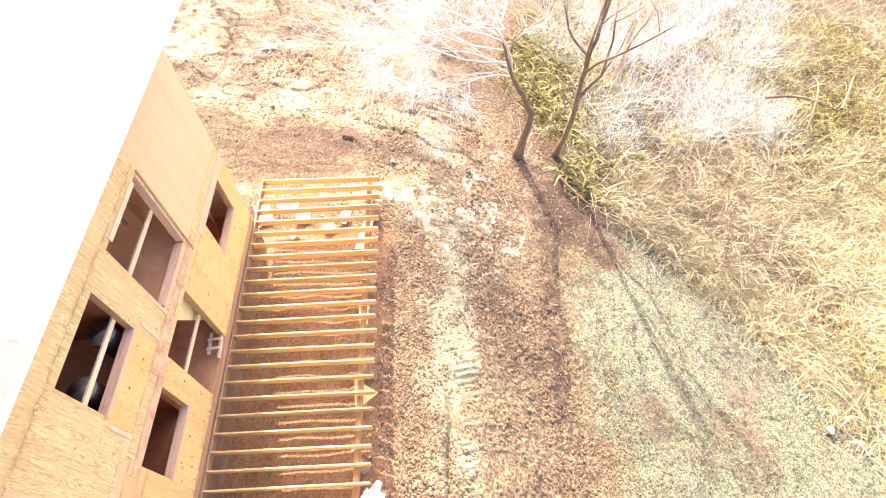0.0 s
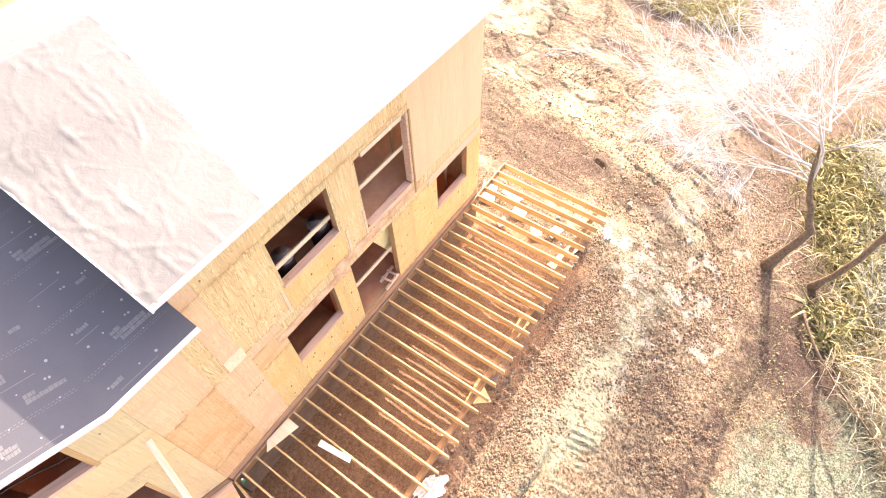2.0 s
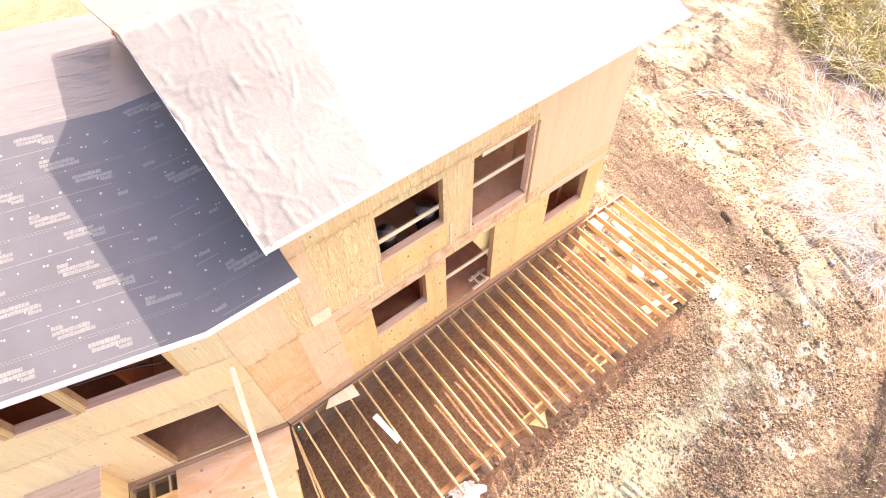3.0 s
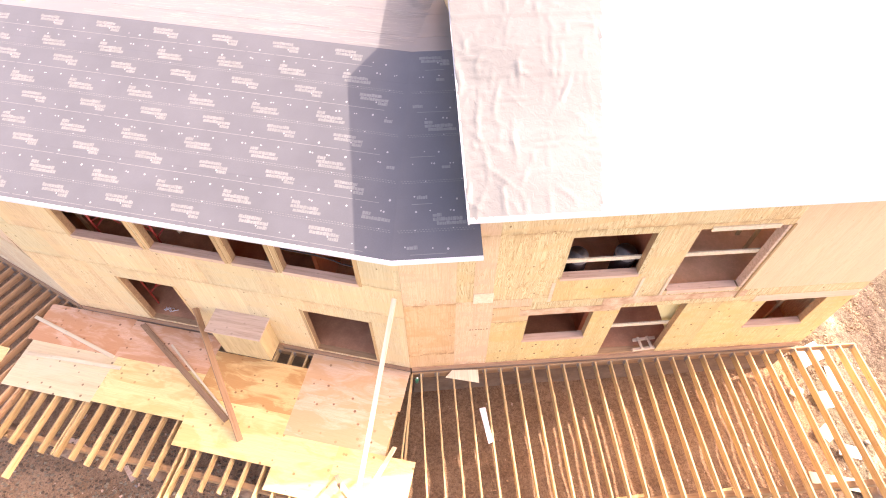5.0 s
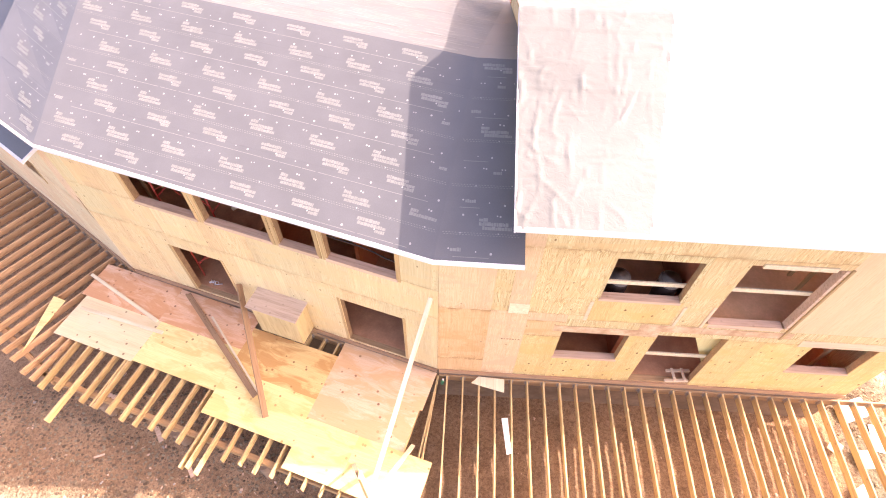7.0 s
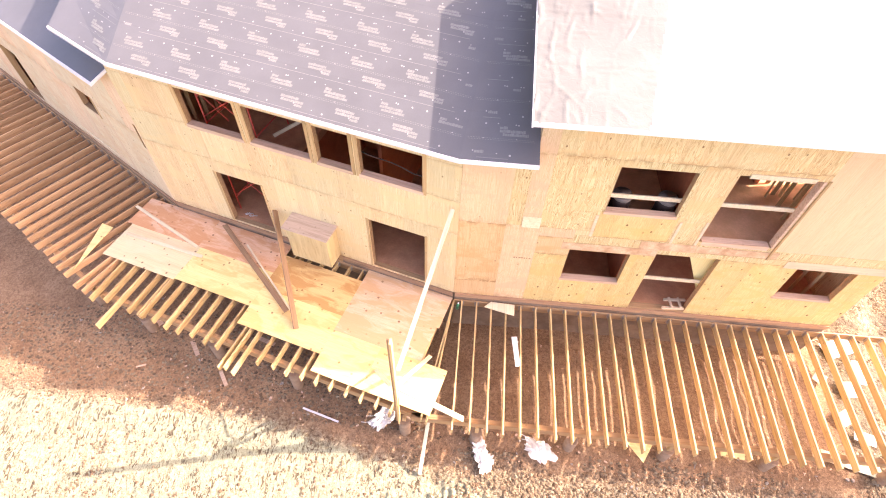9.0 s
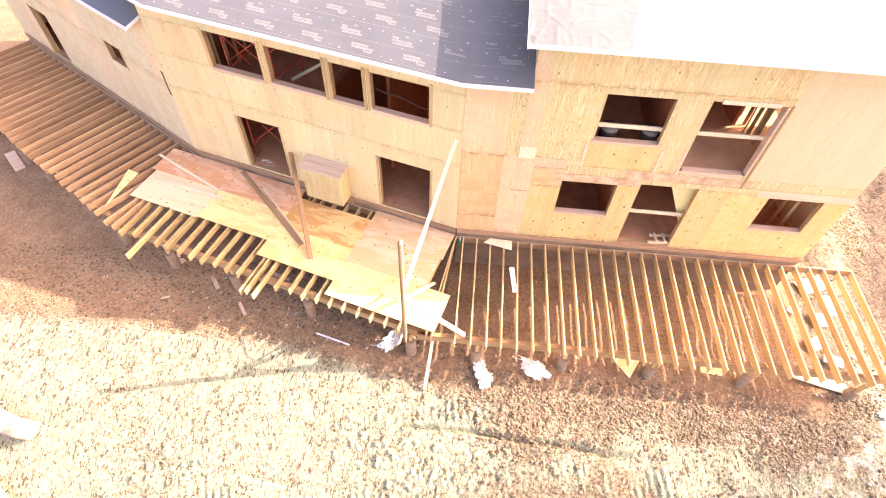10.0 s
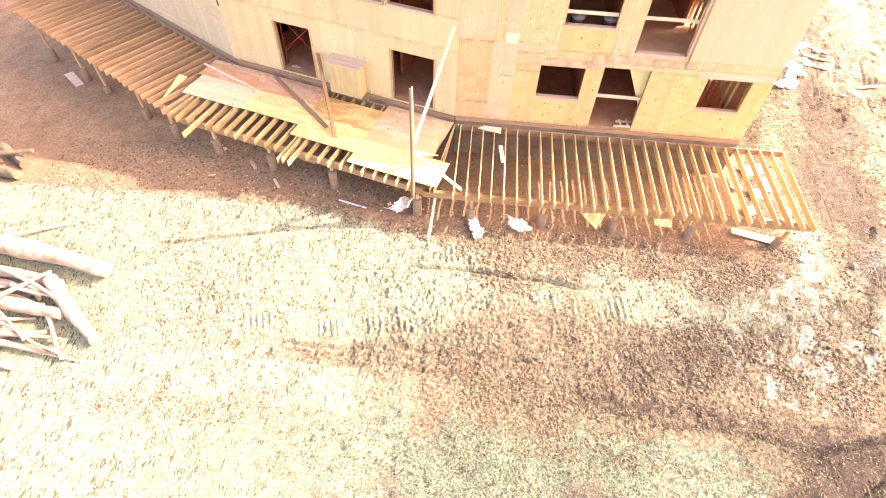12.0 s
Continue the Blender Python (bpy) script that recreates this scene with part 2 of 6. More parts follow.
GREEN = dull("green_plastic", (0.06, 0.30, 0.16), (0.05, 0.22, 0.12), 8.0, 0.4, 0.1)
ZINC = dull("dull_zinc_plate", (0.42, 0.36, 0.30), (0.30, 0.25, 0.20), 9.0, 0.55, 0.1, 0.3)
GREYMETAL = dull("grey_plastic_lid", (0.25, 0.22, 0.20), (0.17, 0.148, 0.132), 8.0, 0.6, 0.1, 0.0)
BARK = dull("grey_brown_bark", (0.27, 0.20, 0.13), (0.12, 0.082, 0.05), 14.0, 0.95, 0.7, distance=0.02)
DEADWOOD = dull("bleached_log", (0.50, 0.41, 0.33), (0.30, 0.21, 0.145), 4.0, 0.9, 0.6, distance=0.02)
TWIG = dull("pale_twigs", (0.66, 0.64, 0.61), (0.50, 0.46, 0.42), 6.0, 0.85, 0.1)


def roof_felt():
    """Grey woven underlayment with faint laps."""
    m, t, b = mat("grey_underlayment")
    vec = coords(t, (1, 1, 1))
    n1, n2 = noise_tex(t, vec, 1.2, 4), noise_tex(t, vec, 60.0, 3)
    col = mix(t, ramp(t, n1, [(0.35, (0,) * 3), (0.7, (1,) * 3)]), (0.109, 0.117, 0.127), (0.129, 0.138, 0.150))
    col = mix(t, ramp(t, n2, [(0.4, (0.35,) * 3), (0.7, (0,) * 3)]), col, (0.095, 0.098, 0.105))
    t.links.new(col, b.inputs["Base Color"])
    b.inputs["Roughness"].default_value = 0.45
    bump(t, b, n1, 0.25, 0.02)
    return m


def roof_white(name, a, b, spec):
    m, t, bs = mat(name)
    vec = coords(t, (1, 1, 1))
    n1, n2 = noise_tex(t, vec, 0.9, 4), noise_tex(t, vec, 9.0, 4, 0.6, 1.0)
    col = mix(t, ramp(t, n1, [(0.35, (0,) * 3), (0.7, (1,) * 3)]), a, b)
    t.links.new(col, bs.inputs["Base Color"])
    bs.inputs["Roughness"].default_value = 0.42
    bs.inputs["Specular IOR Level"].default_value = spec
    bump(t, bs, n2, 0.25, 0.02)
    return m


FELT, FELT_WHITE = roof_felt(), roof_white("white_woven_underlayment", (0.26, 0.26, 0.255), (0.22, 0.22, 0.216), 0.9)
FELT_DULL = roof_white("greyer_white_underlayment", (0.160, 0.172, 0.165), (0.127, 0.138, 0.134), 0.6)


def soil():
    """Trampled clay soil, with straw-coloured cover, chalky dust, dark and shade-browned earth and the thin lawn beyond
    it.
    """
    m, t, b = mat("clay_soil")
    vec = coords(t, (1, 1, 1))
    n1, n2 = noise_tex(t, vec, 0.45, 5, 0.6), noise_tex(t, vec, 11.0, 6, 0.72, 0.5)
    n3, n4 = noise_tex(t, vec, 18.0, 5, 0.65, 0.6), noise_tex(t, vec, 1.1, 6, 0.7, 0.4)
    n5, n6 = noise_tex(t, vec, 1.9, 6, 0.75, 1.0), noise_tex(t, vec, 30.0, 4, 0.7, 0.8)

    def cover(name):
        at = t.nodes.new("ShaderNodeAttribute")
        at.attribute_name = name
        return at.outputs["Fac"]

    def spread(name, lo=0.62, hi=1.0):
        add = t.nodes.new("ShaderNodeMath")
        add.operation = "ADD"
        t.links.new(cover(name), add.inputs[0])
        t.links.new(n4, add.inputs[1])
        return ramp(t, add.outputs[0], [(lo, (0,) * 3), (hi, (1,) * 3)])
    col = ramp(t, n2, [(0.38, (0.110, 0.064, 0.033)), (0.47, (0.19, 0.130, 0.077)), (0.57, (0.35, 0.283, 0.184))])
    col = mix(t, ramp(t, n1, [(0.45, (0,) * 3), (0.66, (0.6,) * 3)]), col, ramp(t, n2, [(0.38, (0.110, 0.064, 0.033)), (0.48, (0.19, 0.127, 0.076)), (0.58, (0.325, 0.250, 0.164))]))
    thin = noise_tex(t, coords(t, (1.0, 0.30, 1.0), rot=(0, 0, 0.35)), 15.0, 3, 0.55, 1.0)
    cream = ramp(t, n2, [(0.34, (0.245, 0.205, 0.118)), (0.44, (0.338, 0.328, 0.206)), (0.58, (0.392, 0.392, 0.264))])
    marks = mix(t, 1.0, ramp(t, thin, [(0.43, (1.0,) * 3), (0.46, (0,) * 3)]), ramp(t, n5, [(0.46, (1.0,) * 3), (0.57, (0.35,) * 3)]), "MULTIPLY")
    cream = mix(t, marks, cream, (0.115, 0.082, 0.047))
    cream = mix(t, ramp(t, n5, [(0.33, (0.8,) * 3), (0.41, (0,) * 3)]), cream, ramp(t, n2, [(0.40, (0.11, 0.062, 0.032)), (0.56, (0.27, 0.19, 0.115))]))
    col = mix(t, spread("straw"), col, cream)
    green = ramp(t, n3, [(0.38, (0.070, 0.076, 0.028)), (0.47, (0.175, 0.202, 0.118)), (0.58, (0.310, 0.345, 0.245))])
    dry = ramp(t, n3, [(0.38, (0.095, 0.068, 0.038)), (0.47, (0.20, 0.178, 0.122)), (0.58, (0.335, 0.320, 0.240))])
    tuft = ramp(t, noise_tex(t, vec, 4.5, 6, 0.72, 1.0), [(0.38, (0.42,) * 3), (0.47, (0.92,) * 3), (0.62, (1.22,) * 3)])
    turf = mix(t, ramp(t, n5, [(0.36, (0,) * 3), (0.52, (1,) * 3)]), dry, green)
    turf = mix(t, ramp(t, n1, [(0.52, (0,) * 3), (0.64, (0.8,) * 3)]), turf, ramp(t, n2, [(0.3, (0.11, 0.070, 0.045)), (0.6, (0.245, 0.182, 0.13))]))
    turf = mix(t, 1.0, turf, tuft, "MULTIPLY")
    col = mix(t, spread("lawn"), col, turf)
    col = mix(t, ramp(t, cover("chalk"), [(0.15, (0,) * 3), (0.55, (0.85,) * 3)]), col, ramp(t, n2, [(0.34, (0.26, 0.205, 0.13)), (0.5, (0.53, 0.475, 0.37))]))
    # bare earth, reddened to carry the warm shade by house and deck
    bare = mix(t, 1.0, ramp(t, n4, [(0.35, (0.375, 0.19, 0.096)), (0.65, (0.555, 0.318, 0.178))]), ramp(t, n2, [(0.36, (0.74,) * 3), (0.50, (1.0,) * 3), (0.64, (1.15,) * 3)]), "MULTIPLY")
    col = mix(t, cover("shade_brown"), col, bare)
    col = mix(t, cover("darkened"), col, ramp(t, n2, [(0.33, (0.042, 0.024, 0.016)), (0.48, (0.092, 0.057, 0.039)), (0.64, (0.16, 0.107, 0.078))]))
    col = mix(t, 1.0, col, ramp(t, n6, [(0.36, (0.51, 0.54, 0.55)), (0.48, (0.77, 0.83, 0.86)), (0.66, (0.915, 0.98, 1.015))]), "MULTIPLY")
    t.links.new(col, b.inputs["Base Color"])
    b.inputs["Roughness"].default_value = 0.95
    h = mix(t, 0.35, mix(t, 0.4, n2, n3), n6)
    h = mix(t, ramp(t, cover("straw"), [(0.1, (0,) * 3), (0.5, (0.7,) * 3)]), h, (0.5, 0.5, 0.5))
    bump(t, b, h, 1.0, 0.10)
    return m


SOIL = soil()
def clod_mat():
    m, t, b = mat("clay_lump")
    g = t.nodes.new("ShaderNodeNewGeometry")
    col = ramp(t, g.outputs["Random Per Island"], [(0.0, (0.11, 0.071, 0.042)), (0.5, (0.205, 0.150, 0.096)), (1.0, (0.335, 0.278, 0.186))])
    col = mix(t, ramp(t, noise_tex(t, coords(t, (1, 1, 1)), 40.0, 3), [(0.4, (0.4,) * 3), (0.65, (0,) * 3)]), col, (0.14, 0.085, 0.05))
    t.links.new(col, b.inputs["Base Color"])
    b.inputs["Roughness"].default_value = 0.95
    return m


CLOD = clod_mat()
BLACK = dull("dark_rubber", (0.05, 0.025, 0.02), (0.035, 0.02, 0.015), 8.0, 0.6, 0.1)
CAPS = dull("pale_plastic_caps", (0.42, 0.415, 0.41), (0.34, 0.335, 0.33), 6.0, 0.6, 0.05)
INK = dull("pale_roof_print", (0.238, 0.252, 0.244), (0.190, 0.202, 0.196), 6.0, 0.6, 0.05)


# ---- building blocks ----
def part(name, bm, material, parent=None, label=""):
    me = bpy.data.meshes.new(name)
    bm.to_mesh(me)
    bm.free()
    me.materials.append(material)
    ob = new(name, me)
    if parent:
        ob.parent = parent
    if label:
        ob["label"] = label
    return ob


def thing(name, m, label, category, group="", kind=""):
    e = new(name)
    e.matrix_basis = m
    return tagged(e, label, category, group, kind)


def cuboid(bm, x0, x1, y0, y1, z0, z1, m=None):
    vs = [bm.verts.new((x, y, z)) for x in (x0, x1) for y in (y0, y1) for z in (z0, z1)]
    if m is not None:
        for v in vs:
            v.co = m @ v.co
    for a in ((0, 1, 3, 2), (4, 6, 7, 5), (0, 4, 5, 1), (2, 3, 7, 6), (0, 2, 6, 4), (1, 5, 7, 3)):
        bm.faces.new([vs[i] for i in a])
    return vs


def bevelled(bm, width=0.004, segments=1):
    bmesh.ops.bevel(bm, geom=bm.edges[:], offset=width, segments=segments, affect="EDGES", clamp_overlap=True)
    return bm


def slab(x0, x1, y0, y1, z0, z1, m=None, bevel=0.0):
    bm = bmesh.new()
    cuboid(bm, x0, x1, y0, y1, z0, z1, m)
    return bevelled(bm, bevel) if bevel else bm


def between(a, b, w, h, up=(0, 0, 1), bevel=0.003):
    """A board of section w x h from a to b."""
    a, b = Vector(a), Vector(b)
    d = b - a
    y = d.normalized()
    x = y.cross(Vector(up)).normalized()
    z = x.cross(y)
    m = Matrix((x, y, z)).transposed().to_4x4()
    m.translation = a
    bm = bmesh.new()
    cuboid(bm, -w / 2, w / 2, 0, d.length, -h / 2, h / 2)
    bevelled(bm, bevel)
    return bm, m


def tube(bm, points, radii, sides=8, cap=True):
    rings = []
    for i, p in enumerate(points):
        d = (points[min(i + 1, len(points) - 1)] - points[max(i - 1, 0)]).normalized()
        x = d.orthogonal().normalized()
        y = d.cross(x)
        rings.append([bm.verts.new(p + radii[i] * (math.cos(6.28319 * k / sides) * x + math.sin(6.28319 * k / sides) * y)) for k in range(sides)])
    for a, b in zip(rings, rings[1:]):
        for k in range(sides):
            bm.faces.new((a[k], a[(k + 1) % sides], b[(k + 1) % sides], b[k]))
    if cap and sides > 2:
        bm.faces.new(rings[0][::-1])
        bm.faces.new(rings[-1])


def pierced(x0, x1, z0, z1, y0, y1, holes):
    """A board or wall with rectangular holes through it, or None if nothing is left."""
    xs = sorted({x0, x1, *[min(max(v, x0), x1) for h in holes for v in h[:2]]})
    zs = sorted({z0, z1, *[min(max(v, z0), z1) for h in holes for v in h[2:]]})
    full = {}
    for i in range(len(xs) - 1):
        for k in range(len(zs) - 1):
            cx, cz = (xs[i] + xs[i + 1]) / 2, (zs[k] + zs[k + 1]) / 2
            if not any(h[0] < cx < h[1] and h[2] < cz < h[3] for h in holes):
                full[i, k] = True
    if not full:
        return None
    bm, known = bmesh.new(), {}

    def v(i, k, y):
        key = (i, k, y)
        if key not in known:
            known[key] = bm.verts.new((xs[i], y, zs[k]))
        return known[key]
    for i, k in full:
        bm.faces.new((v(i, k, y0), v(i + 1, k, y0), v(i + 1, k + 1, y0), v(i, k + 1, y0)))
        bm.faces.new((v(i, k, y1), v(i, k + 1, y1), v(i + 1, k + 1, y1), v(i + 1, k, y1)))
        if (i - 1, k) not in full:
            bm.faces.new((v(i, k, y0), v(i, k + 1, y0), v(i, k + 1, y1), v(i, k, y1)))
        if (i + 1, k) not in full:
            bm.faces.new((v(i + 1, k, y0), v(i + 1, k, y1), v(i + 1, k + 1, y1), v(i + 1, k + 1, y0)))
        if (i, k - 1) not in full:
            bm.faces.new((v(i, k, y0), v(i, k, y1), v(i + 1, k, y1), v(i + 1, k, y0)))
        if (i, k + 1) not in full:
            bm.faces.new((v(i, k + 1, y0), v(i + 1, k + 1, y0), v(i + 1, k + 1, y1), v(i, k + 1, y1)))
    return bm


# ---- plan: three wings of one house, each turned 16 degrees from the next and one step lower ----
A1, A2, S1, SL = 15.6, 32.6, 9.1, 11.4
DECK = -0.37                                           # top of the deck joists
RIGHT = Matrix()
CENTRE = pose(0, 0, 0, 0, 0, -A1)
LEFT = CENTRE @ pose(-S1, 0, 0, 0, 0, A1 - A2)
LEFT_UP = CENTRE @ pose(-8.24, 0, 0, 0, 0, A1 - A2)      # the middle roof runs on a little way over the low wing, set back
PITCH = 0.333


def ground_z(x, y):
    """Height of the bare slope, before its lumps and ruts; takes numbers or arrays."""
    z = -1.62
    for a, b, fall in ((-3.4, -5.2, 0.22), (-5.2, -8.0, 0.42), (-8.0, -16.0, 0.12), (-16.0, -60.0, 0.03)):
        z = z - fall * np.clip(a - y, 0, a - b)
    z = z - 0.045 * np.clip(2 - x, 0, 32) * np.clip((2 - y) / 6, 0, 1) - 0.11 * np.clip(-9 - x, 0, 14) * np.clip((y + 4) / 4, 0, 1)
    return z + 0.04 * np.clip(x - 9, 0, 12) * np.clip((-3 - y) / 5, 0, 1)


# ---- the house ----
house = thing("house", Matrix(), "unfinished timber-framed house with bare plywood walls and stepped roofs", "house")


def wing_wall(frame_m, x0, x1, z0, steps, holes, panels, label, plain):
    """A framed wall between z0 and the tops in steps ((x, top), ...), with its window and door openings and its plywood sheets."""
    tops = [(a, b, t) for a, b, t in steps]
    cut = holes + [(a, b, t, 99.0) for a, b, t in tops]
    z1 = max(t for _, _, t in tops)
    core = part("wall", pierced(x0, x1, z0, z1, 0.0, 0.14, cut), LUMBER_X, house, label)
    core.matrix_basis = frame_m
    for a, b, c, d, *own in panels:
        bm = pierced(a + 0.0010, b - 0.0010, c + 0.0016, d - 0.0016, -0.013 - random.random() * 0.004, -0.0005, cut)
        for piece in islands(bm):
            part("plywood_sheet", piece, own[0] if own else plain, core)
    return core


def islands(bm):
    """The separate pieces of a pierced sheet, each as a bmesh of its own."""
    if bm is None:
        return []
    left, out = set(bm.verts), []
    while left:
        seed = left.pop()
        group, todo = {seed}, [seed]
        while todo:
            for e in todo.pop().link_edges:
                for v in e.verts:
                    if v not in group:
                        group.add(v)
                        todo.append(v)
        left -= group
        new_bm, table = bmesh.new(), {}
        for v in group:
            table[v] = new_bm.verts.new(v.co)
        for f in bm.faces:
            if f.verts[0] in group:
                new_bm.faces.new([table[v] for v in f.verts])
        out.append(new_bm)
    bm.free()
    return out


def sheets(x0, x1, rows, width=1.22, start=0.0, shift=0.61):
    out = []
    for n, (c, d) in enumerate(rows):
        x = x0 - width + (start if n % 2 == 0 else start - shift)
        while x + width <= x0:
            x += width
        while x < x1:
            a, b = max(x, x0), min(x + width, x1)
            if b - a > 0.02:
                out.append((a, b, c, d))
            x += width
    return out


W_R = [(3.13, 4.66, 3.58, 4.87), (5.42, 7.08, 2.86, 4.90), (2.67, 4.10, 1.05, 2.20), (4.68, 6.16, 0.04, 2.30), (7.97, 9.37, 1.05, 2.19)]
R_PANELS = [(0, 1.08, -0.04, 0.60, PLY_TAN), (0, 1.08, 0.60, 2.89, PLY_TAN), (1.08, 1.87, -0.04, 2.91, PLY_ROSE), (1.87, 2.67, -0.04, 1.97, PLY_SPECK), (1.87, 2.67, 1.97, 2.60, PLY_TAN), (1.87, 2.67, 2.60, 2.91, PLY_ROSE),
            (0, 1.08, 2.89, 5.05, PLY_ROSE), (1.08, 1.42, 2.91, 5.05, PLY_WALL), (1.42, 1.82, 2.91, 5.05, PLY_ROSE), (1.82, 3.07, 2.91, 5.06, PLY_WALL), (2.67, 3.07, 2.74, 2.91, PLY_WALL),
            (0, 1.22, 5.05, 6.3, PLY_WALL), (1.22, 1.82, 5.05, 6.3, PLY_ROSE), (3.07, 4.74, 2.74, 3.58, PLY_SPECK), (3.07, 4.74, 3.58, 5.06, PLY_WALL), (4.74, 5.40, 2.74, 5.06, PLY_WALL), (5.40, 7.12, 2.74, 5.06, PLY_WALL),
            (7.12, 8.60, 2.74, 5.55, PLY_SMOOTH), (8.60, 10.0, 2.74, 5.55, PLY_SMOOTH), (7.12, 8.34, 5.55, 6.3, PLY_SMOOTH), (8.34, 10.0, 5.55, 6.3, PLY_SMOOTH)] \
    + [(*p, PLY_SPECK) for p in sheets(2.67, 4.68, [(-0.04, 2.28)], 0.80, 0.0) + sheets(6.16, 10.0, [(-0.04, 2.28)], 0.80, 0.0)] \
    + [(*p, PLY_WALL) for p in sheets(4.68, 6.16, [(2.30, 2.46)], 1.48) + sheets(2.67, 5.42, [(2.46, 2.74)], 1.4) + sheets(5.42, 10.0, [(2.46, 2.74)], 2.44) + sheets(2.67, 4.68, [(2.28, 2.46)], 1.2) + sheets(6.16, 10.0, [(2.28, 2.46)], 2.44)] \
    + sheets(1.82, 7.12, [(5.06, 6.3)], 1.22, 0.45, 0.5)
wing_wall(RIGHT, 0.0, 10.0, -0.04, [(-1, 1.45, 5.30), (1.45, 11, 6.26)], W_R, R_PANELS, "tall wing wall of bare plywood with open window holes", PLY_WALL)

W_C = [(-7.16, -5.57, 3.47, 4.52), (-5.34, -3.73, 3.44, 4.52), (-3.52, -2.64, 3.46, 4.52), (-2.42, -0.89, 3.47, 4.52), (-2.38, -0.84, 0.02, 1.94), (-6.94, -5.53, 0.02, 1.95)]
C_PANELS = sheets(-S1, 0.0, [(-0.04, 2.40), (2.40, 3.46), (3.46, 4.52), (4.52, 5.4)], 1.22, 0.4)
wing_wall(CENTRE, -S1, 0.0, -0.04, [(-99, -8.24, 5.12), (-8.24, 99, 5.25)], W_C, C_PANELS, "middle wing wall of bare plywood with a row of four window holes", PLY_MID)
W_L = [(-3.38, -2.45, 1.90, 2.58), (-8.85, -7.65, 0.02, 1.90), (-0.2, -0.06, 1.98, 2.80)]
L_PANELS = sheets(-SL, 0.0, [(-0.04, 2.40), (2.40, 4.4)], 1.22, 0.3)
wing_wall(LEFT, -SL, 0.0, -0.04, [(-99, 99, 4.35)], W_L, L_PANELS, "low wing wall of bare plywood", PLY_LOW)

# back, end and gable walls
DEPTH, DEEP = 6.7, 9.3
for nm, m, x0, x1, top, holes in (("wall", RIGHT, 1.45, 10.0, 6.26, [(7.0, 9.3, 3.9, 5.3), (3.4, 4.2, 1.3, 2.2)]),
                                  ("wall", CENTRE, -S1 + 1.9, -1.2, 5.25, [(-6.6, -5.0, 0.9, 2.2), (-3.2, -2.2, 3.4, 4.5)]),
                                  ("wall", LEFT, -SL, -2.2, 4.35, [(-8.5, -6.0, 0.9, 2.2)])):
    far = 13.3 if m is CENTRE else DEEP if m is RIGHT else DEPTH
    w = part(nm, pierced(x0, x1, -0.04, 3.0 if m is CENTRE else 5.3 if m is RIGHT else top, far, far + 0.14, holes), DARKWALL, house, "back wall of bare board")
    w.matrix_basis = m


def gable(m, x, y0, y1, z0, eave, ridge_y, ridge, thick=0.14, rear=None):
    bm = bmesh.new()
    prof = [(y0, z0), (y1, z0), (y1, rear or eave), (ridge_y, ridge), (y0, eave)]
    a = [bm.verts.new((x, y, z)) for y, z in prof]
    b = [bm.verts.new((x + thick, y, z)) for y, z in prof]
    bm.faces.new(a[::-1])
    bm.faces.new(b)
    for i in range(5):
        j = (i + 1) % 5
        bm.faces.new((a[i], a[j], b[j], b[i]))
    w = part("wall", bm, PLY_WALL, house, "gable end wall of bare plywood")
    w.matrix_basis = m
    return w


gable(RIGHT, 9.86, 0.145, DEEP - 0.005, 5.12, 6.26, 3.35, 7.40, rear=5.34)
EAST = pose(9.995, 0.145, 0, 0, 0, 90)
east = part("wall", pierced(0.0, DEEP - 0.15, -0.04, 5.115, 0.0, 0.13, [(3.4, 5.2, 0.05, 2.2), (2.45, 3.85, 3.5, 4.7)]), PLY_WALL, house, "end wall of bare plywood with open window holes")
east.matrix_basis = EAST
gable(RIGHT, 1.46, 0.145, DEEP - 0.005, -0.04, 6.26, 3.35, 7.40, rear=5.34)
gable(LEFT_UP, -2.1, 0.145, 6.0, 3.2, 5.25, 3.4, 6.33)
up = part("wall", slab(-2.1, -0.03, 0.0, 0.14, 4.0, 5.24), PLY_LOW, house, "short strip of plywood wall above the low roof")
up.matrix_basis = LEFT_UP
gable(LEFT, -SL + 0.005, 0.145, DEPTH - 0.005, -0.04, 4.30, 3.4, 5.45)

# rim boards and foundation under the walls
for m, x0, x1 in ((RIGHT, 0.03, 10.0), (CENTRE, -S1 + 0.03, 0.0), (LEFT, -SL, 0.0)):
    r = part("rim_board", slab(x0, x1, -0.045, 0.10, -0.20, -0.045, bevel=0.004), TREATED, house, "dark weathered rim board under the wall")
    r.matrix_basis = m
    r = part("ledger", slab(x0, x1, -0.04, 0.0, DECK - 0.26, DECK - 0.004, bevel=0.004), LUMBER_X, house, "brown ledger board")
    r.matrix_basis = m
    r = part("foundation", slab(x0, x1, 0.004, 0.25, -3.4, -0.205), CONCRETE, house, "grey concrete foundation wall")
    r.matrix_basis = m
part("foundation", slab(9.75, 9.995, 0.26, DEEP, -3.4, -0.05), CONCRETE, house, "grey concrete foundation wall")

# floors inside
for m, pts in ((RIGHT, (0.16, 9.85)), (CENTRE, (-S1 + 0.15, -0.02)), (LEFT, (-SL + 0.15, -0.02))):
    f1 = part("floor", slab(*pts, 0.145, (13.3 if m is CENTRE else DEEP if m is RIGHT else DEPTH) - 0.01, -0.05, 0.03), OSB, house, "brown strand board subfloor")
    f1.matrix_basis = m
part("floor", slab(1.6, 9.85, 0.145, DEEP - 0.01, 2.50, 2.74), OSB_UPPER, house, "upper floor of strand board on joists")
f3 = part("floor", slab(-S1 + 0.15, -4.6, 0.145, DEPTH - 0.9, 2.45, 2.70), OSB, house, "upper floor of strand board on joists")
